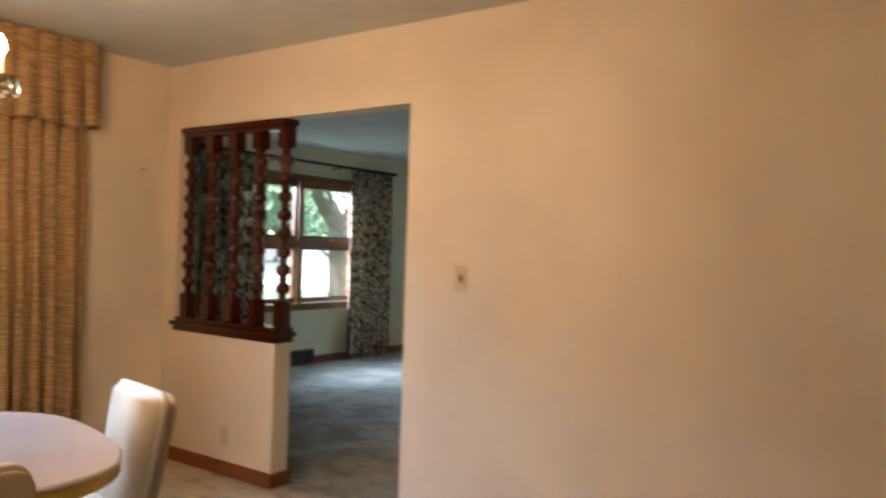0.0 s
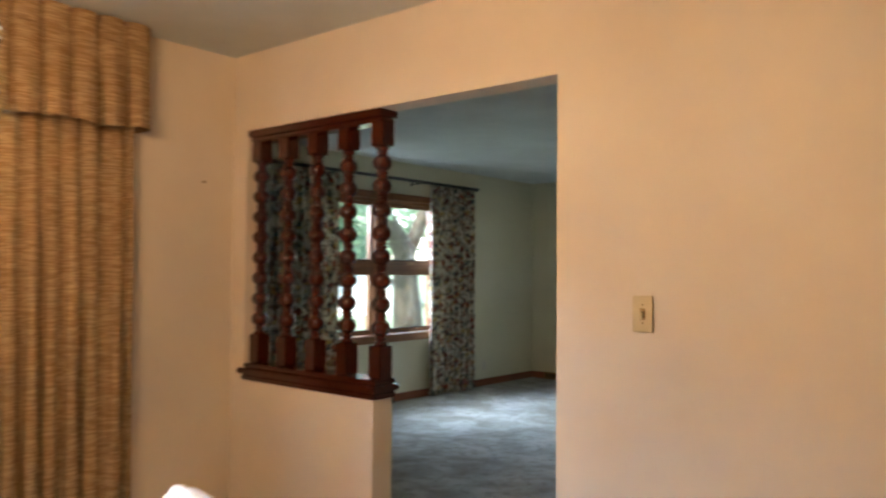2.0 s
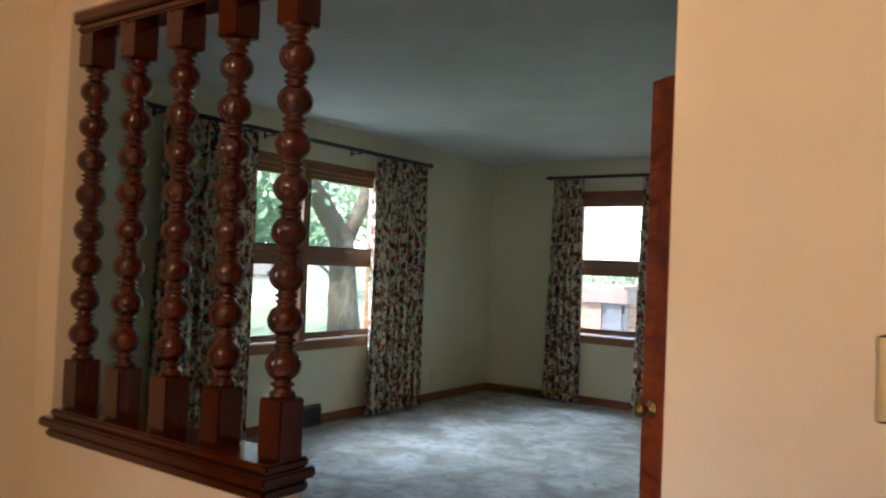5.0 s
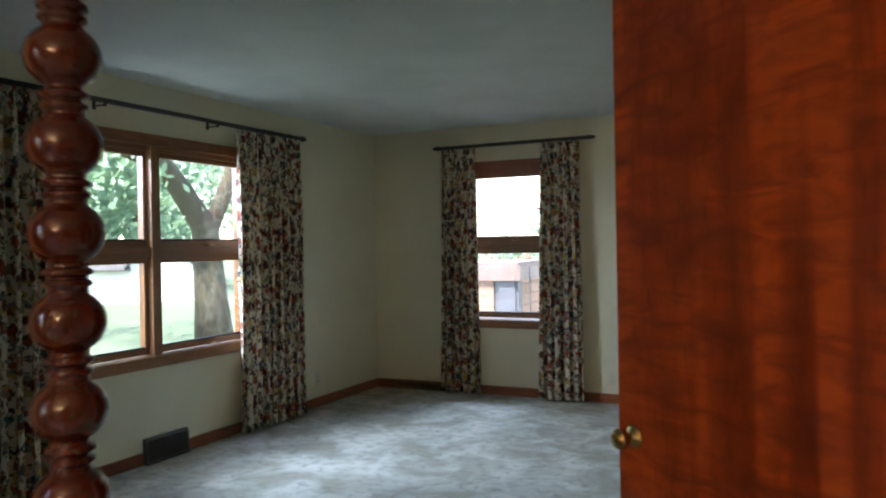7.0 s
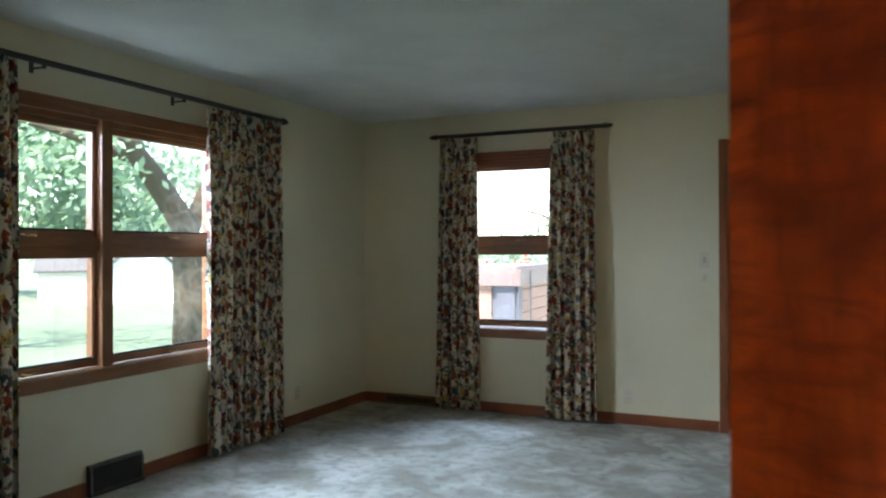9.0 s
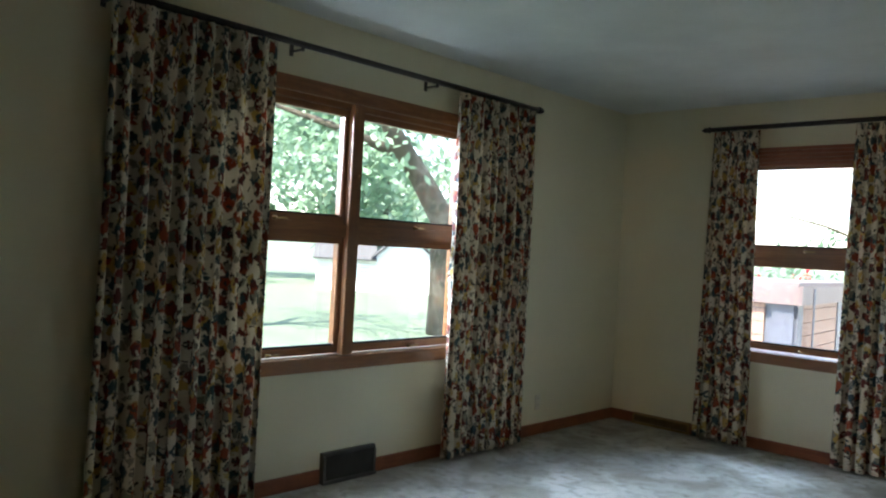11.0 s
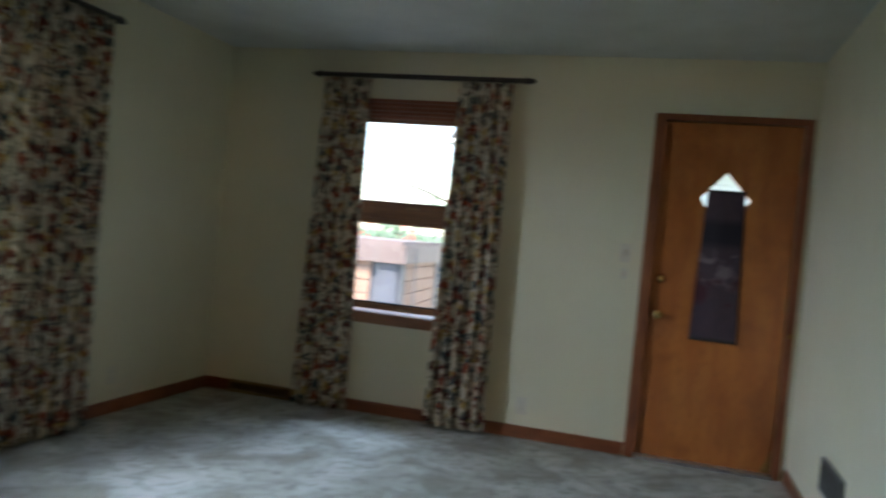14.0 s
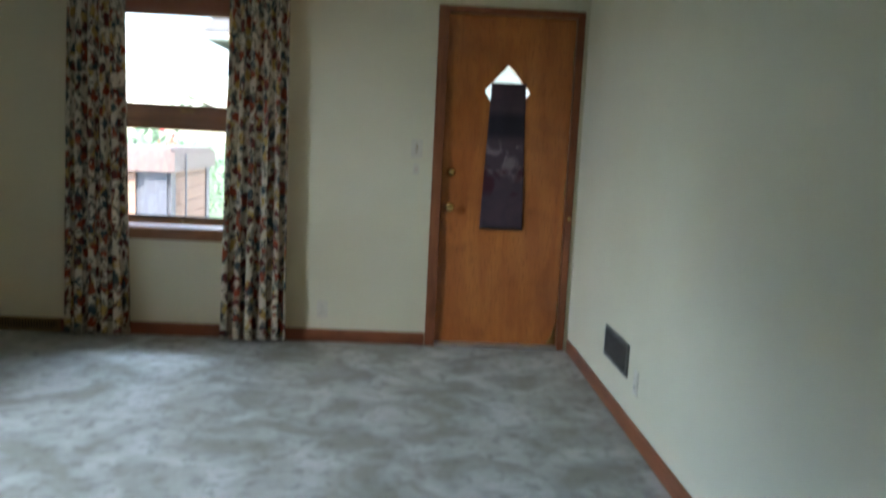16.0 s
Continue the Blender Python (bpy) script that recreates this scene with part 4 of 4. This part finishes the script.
def leaf_cloud(seed, blobs, count, size, centre_z=0.0):
    """Many small leaves scattered through uneven clumps (x, y, z, radius)."""
    rnd = random.Random(seed)
    verts, faces = [], []
    for bx, by, bz, br in blobs:
        for _ in range(int(count * br * br)):
            d = Vector((rnd.gauss(0, 1), rnd.gauss(0, 1), rnd.gauss(0, 0.8)))
            d.normalize()
            c = Vector((bx, by, bz)) + d * br * rnd.uniform(0.35, 1.05)
            u = Vector((rnd.gauss(0, 1), rnd.gauss(0, 1), rnd.gauss(0, 1))).normalized()
            w = u.orthogonal().normalized()
            s = size * rnd.uniform(0.6, 1.4)
            n = len(verts)
            verts += [c - u * s, c + w * s * 0.45, c + u * s, c - w * s * 0.45]
            faces.append((n, n + 1, n + 2, n + 3))
    me = bpy.data.meshes.new("crown")
    me.from_pydata([tuple(v) for v in verts], [], faces)
    return me


def tree(label, m, trunk, limbs, blobs, seed, count=260, size=0.16, material=None):
    t = thing("tree", label, "tree", m)
    part("trunk", tube(*trunk, 10), M_BARK, t)
    for pts, rad in limbs:
        part("limb", tube(pts, rad, 8), M_BARK, t)
    me = leaf_cloud(seed, blobs, count, size)
    me.materials.append(material or M_LEAF)
    c = new("crown", me)
    c.parent = t
    return t


def crown_blobs(seed, n, spread, z0, z1, r0, r1):
    rnd = random.Random(seed)
    return [(rnd.uniform(-spread, spread), rnd.uniform(-spread, spread), rnd.uniform(z0, z1), rnd.uniform(r0, r1)) for _ in range(n)]


tree("large leafy shade tree with leaning trunk", pose(-10.0, 8.5, LAWN),
     ([(0, 0.1, 0), (0, 0, 1.2), (0, -0.17, 2.86), (0, -1.1, 3.9), (0, -1.95, 4.7), (-0.2, -3.2, 6.9)], [0.5, 0.40, 0.34, 0.27, 0.24, 0.14]),
     [([(0, -0.1, 2.6), (0.2, 0.6, 4.2), (0.4, 1.3, 7.0)], [0.24, 0.2, 0.1]), ([(0, -1.6, 4.3), (-1.2, -2.6, 4.9), (-2.4, -3.8, 5.4)], [0.14, 0.10, 0.05])],
     crown_blobs(5, 34, 4.8, 3.9, 9.0, 0.6, 1.5), 11, 52, 0.11)
tree("leafy tree beyond the lawn", pose(-13.5, 4.5, LAWN),
     ([(0, 0, 0), (0.1, 0, 2), (0.0, 0.2, 5)], [0.34, 0.26, 0.12]),
     [([(0, 0, 2.4), (-1.2, 0.4, 4.2)], [0.15, 0.06]), ([(0, 0, 2.9), (1.2, -0.5, 4.6)], [0.15, 0.06])],
     crown_blobs(7, 24, 4.2, 3.7, 8.0, 0.6, 1.4), 13, 50, 0.11)
tree("tall leafy tree behind the garage", pose(-30, 24, LAWN),
     ([(0, 0, 0), (0.2, 0, 4), (0.0, 0.2, 9)], [0.5, 0.4, 0.15]),
     [([(0, 0, 4), (-2.2, 0.4, 7.2)], [0.2, 0.08])],
     crown_blobs(9, 34, 7.0, 3.0, 12.0, 1.2, 2.6), 17, 60, 0.3)
tree("leafy tree far along the lawn", pose(-34, 6, LAWN),
     ([(0, 0, 0), (0.2, 0, 4), (0.0, 0.2, 9)], [0.5, 0.4, 0.15]),
     [([(0, 0, 4), (2.2, 0.4, 7.2)], [0.2, 0.08])],
     crown_blobs(19, 34, 7.0, 2.2, 11.0, 1.2, 2.6), 23, 60, 0.3)
tree("thin bare-limbed tree beyond the tub", pose(-1.2, 13.5, LAWN),
     ([(0, 0, 0), (0.05, 0, 3), (0.0, 0.1, 6.5)], [0.09, 0.07, 0.03]),
     [([(0, 0, 2.6), (-1.5, 0.2, 3.2), (-3.4, 0.2, 3.7)], [0.04, 0.03, 0.012]), ([(0, 0, 3.0), (1.6, 0.2, 2.7), (3.2, 0.3, 2.5)], [0.04, 0.03, 0.012])],
     crown_blobs(27, 8, 2.6, 2.2, 4.0, 0.3, 0.6), 29, 140, 0.10)

# deck, tub and planting outside the small window
deck = thing("deck", "weathered grey board deck", "deck", pose(0, 0, 0.03))
for k in range(26):
    part("board", box(-2.2, 0.22 + 0.20 * k, 0.0, 3.0, 0.405 + 0.20 * k, 0.03), M_DECK, deck)
part("joists", box(-2.1, 0.25, -0.93, 2.9, 5.3, -0.002), M_DECK, deck)
tub = thing("hot_tub", "cedar sided hot tub under a tan cover", "hot tub", pose(-0.43, 3.155, 0.062, 0, 0, 5))
part("shell", box(-0.97, -0.97, 0.0, 0.97, 0.97, 0.97), M_GREY, tub)
for k in range(7):
    z = 0.02 + 0.135 * k
    part("siding_board", box(-0.76, -1.0, z, 0.70, -0.972, z + 0.127), M_CEDAR, tub)
    part("siding_board", box(0.972, -0.74, z, 1.0, 0.76, z + 0.127), M_CEDAR, tub)
for sx, sy in ((1, -1), (-1, -1), (1, 1)):
    part("corner_panel", box(sx * 0.88 - 0.13, sy * 0.88 - 0.13, 0.0, sx * 0.88 + 0.13, sy * 0.88 + 0.13, 0.965, bevel=0.03), M_GREY, tub, "grey moulded corner panel")
part("cover", box(-1.05, -1.05, 0.972, 1.05, 1.05, 1.10, bevel=0.035), M_COVER, tub, "tan vinyl cover")
part("cover_skirt", box(-1.06, -1.06, 0.88, 1.06, -1.045, 1.05), M_COVER, tub)
part("cover_skirt", box(1.045, -1.043, 0.88, 1.06, 1.05, 1.05), M_COVER, tub)
part("strap", box(1.0615, -0.62, 0.30, 1.072, -0.57, 1.04), M_GREY, tub)
bed = thing("flower_bed", "red flowers among green leaves behind the tub", "flowers", pose(-1.3, 6.6, LAWN))
me = leaf_cloud(41, crown_blobs(43, 18, 1.6, 0.4, 2.2, 0.3, 0.55), 420, 0.06)
me.materials.append(M_LEAF)
c = new("leaves", me)
c.parent = bed
me = leaf_cloud(47, [(x, y - 1.3, 2.05, 0.22) for x, y in ((-1.0, 0), (-0.5, -0.3), (0.3, 0), (0.9, 0.1))], 320, 0.05)
me.materials.append(M_FLOWER)
c = new("blossoms", me)
c.parent = bed
hedge = thing("hedge", "green hedge along the far yard", "hedge", pose(-4, 22, LAWN))
me = leaf_cloud(53, [(i * 0.9 - 9, 0.3 * math.sin(i), 0.9 + 0.3 * math.sin(2.3 * i), 1.0) for i in range(24)], 160, 0.12)
me.materials.append(M_LEAF)
c = new("leaves", me)
c.parent = hedge
# neighbouring house whose eave shows above the tub
nb = thing("neighbour_house", "white neighbouring house with grey roof", "house", pose(2.4, 13.0, LAWN))
for k in range(22):
    part("siding_board", box(-3.0, -2.5, 0.18 * k, 3.0, 2.5, 0.18 * k + 0.172), M_SIDING, nb)
part("roof", turned(extruded([(-3.4, 3.97), (3.4, 3.97), (3.4, 4.12), (0, 5.7), (-3.4, 4.12)], -3.5, 3.5), pose(0, 0, 0, 0, 0, 90)), M_ROOF, nb)
part("gutter", tube([(-3.55, -3.45, 4.0), (3.55, -3.45, 4.0)], 0.06, 8), M_SIDING, nb)
# eave of this house over the dining window
solid("eave", box(-0.1, -11.0, 2.52, DW - 0.2, P0 - 0.01, 2.60), M_SIDING, "white soffit over dining window", "eave")
# roof over all
solid("roof", box(-0.2, -11.6, CEIL + 0.16, 8.6, 0.2, CEIL + 0.22), M_ROOF, "low grey roof over the house", "roof")

umb = thing("yard_umbrella", "folded red yard umbrella standing on lawn", "umbrella", pose(-21.0, 9.5, LAWN))
part("pole", tube([(0, 0, 0), (0, 0, 2.1)], 0.03, 8), M_SIDING, umb)
part("canopy", lathe([(0.30, 0.35), (0.34, 0.45), (0.24, 1.1), (0.12, 1.7), (0.03, 2.05)], 10), M_FLOWER, umb)
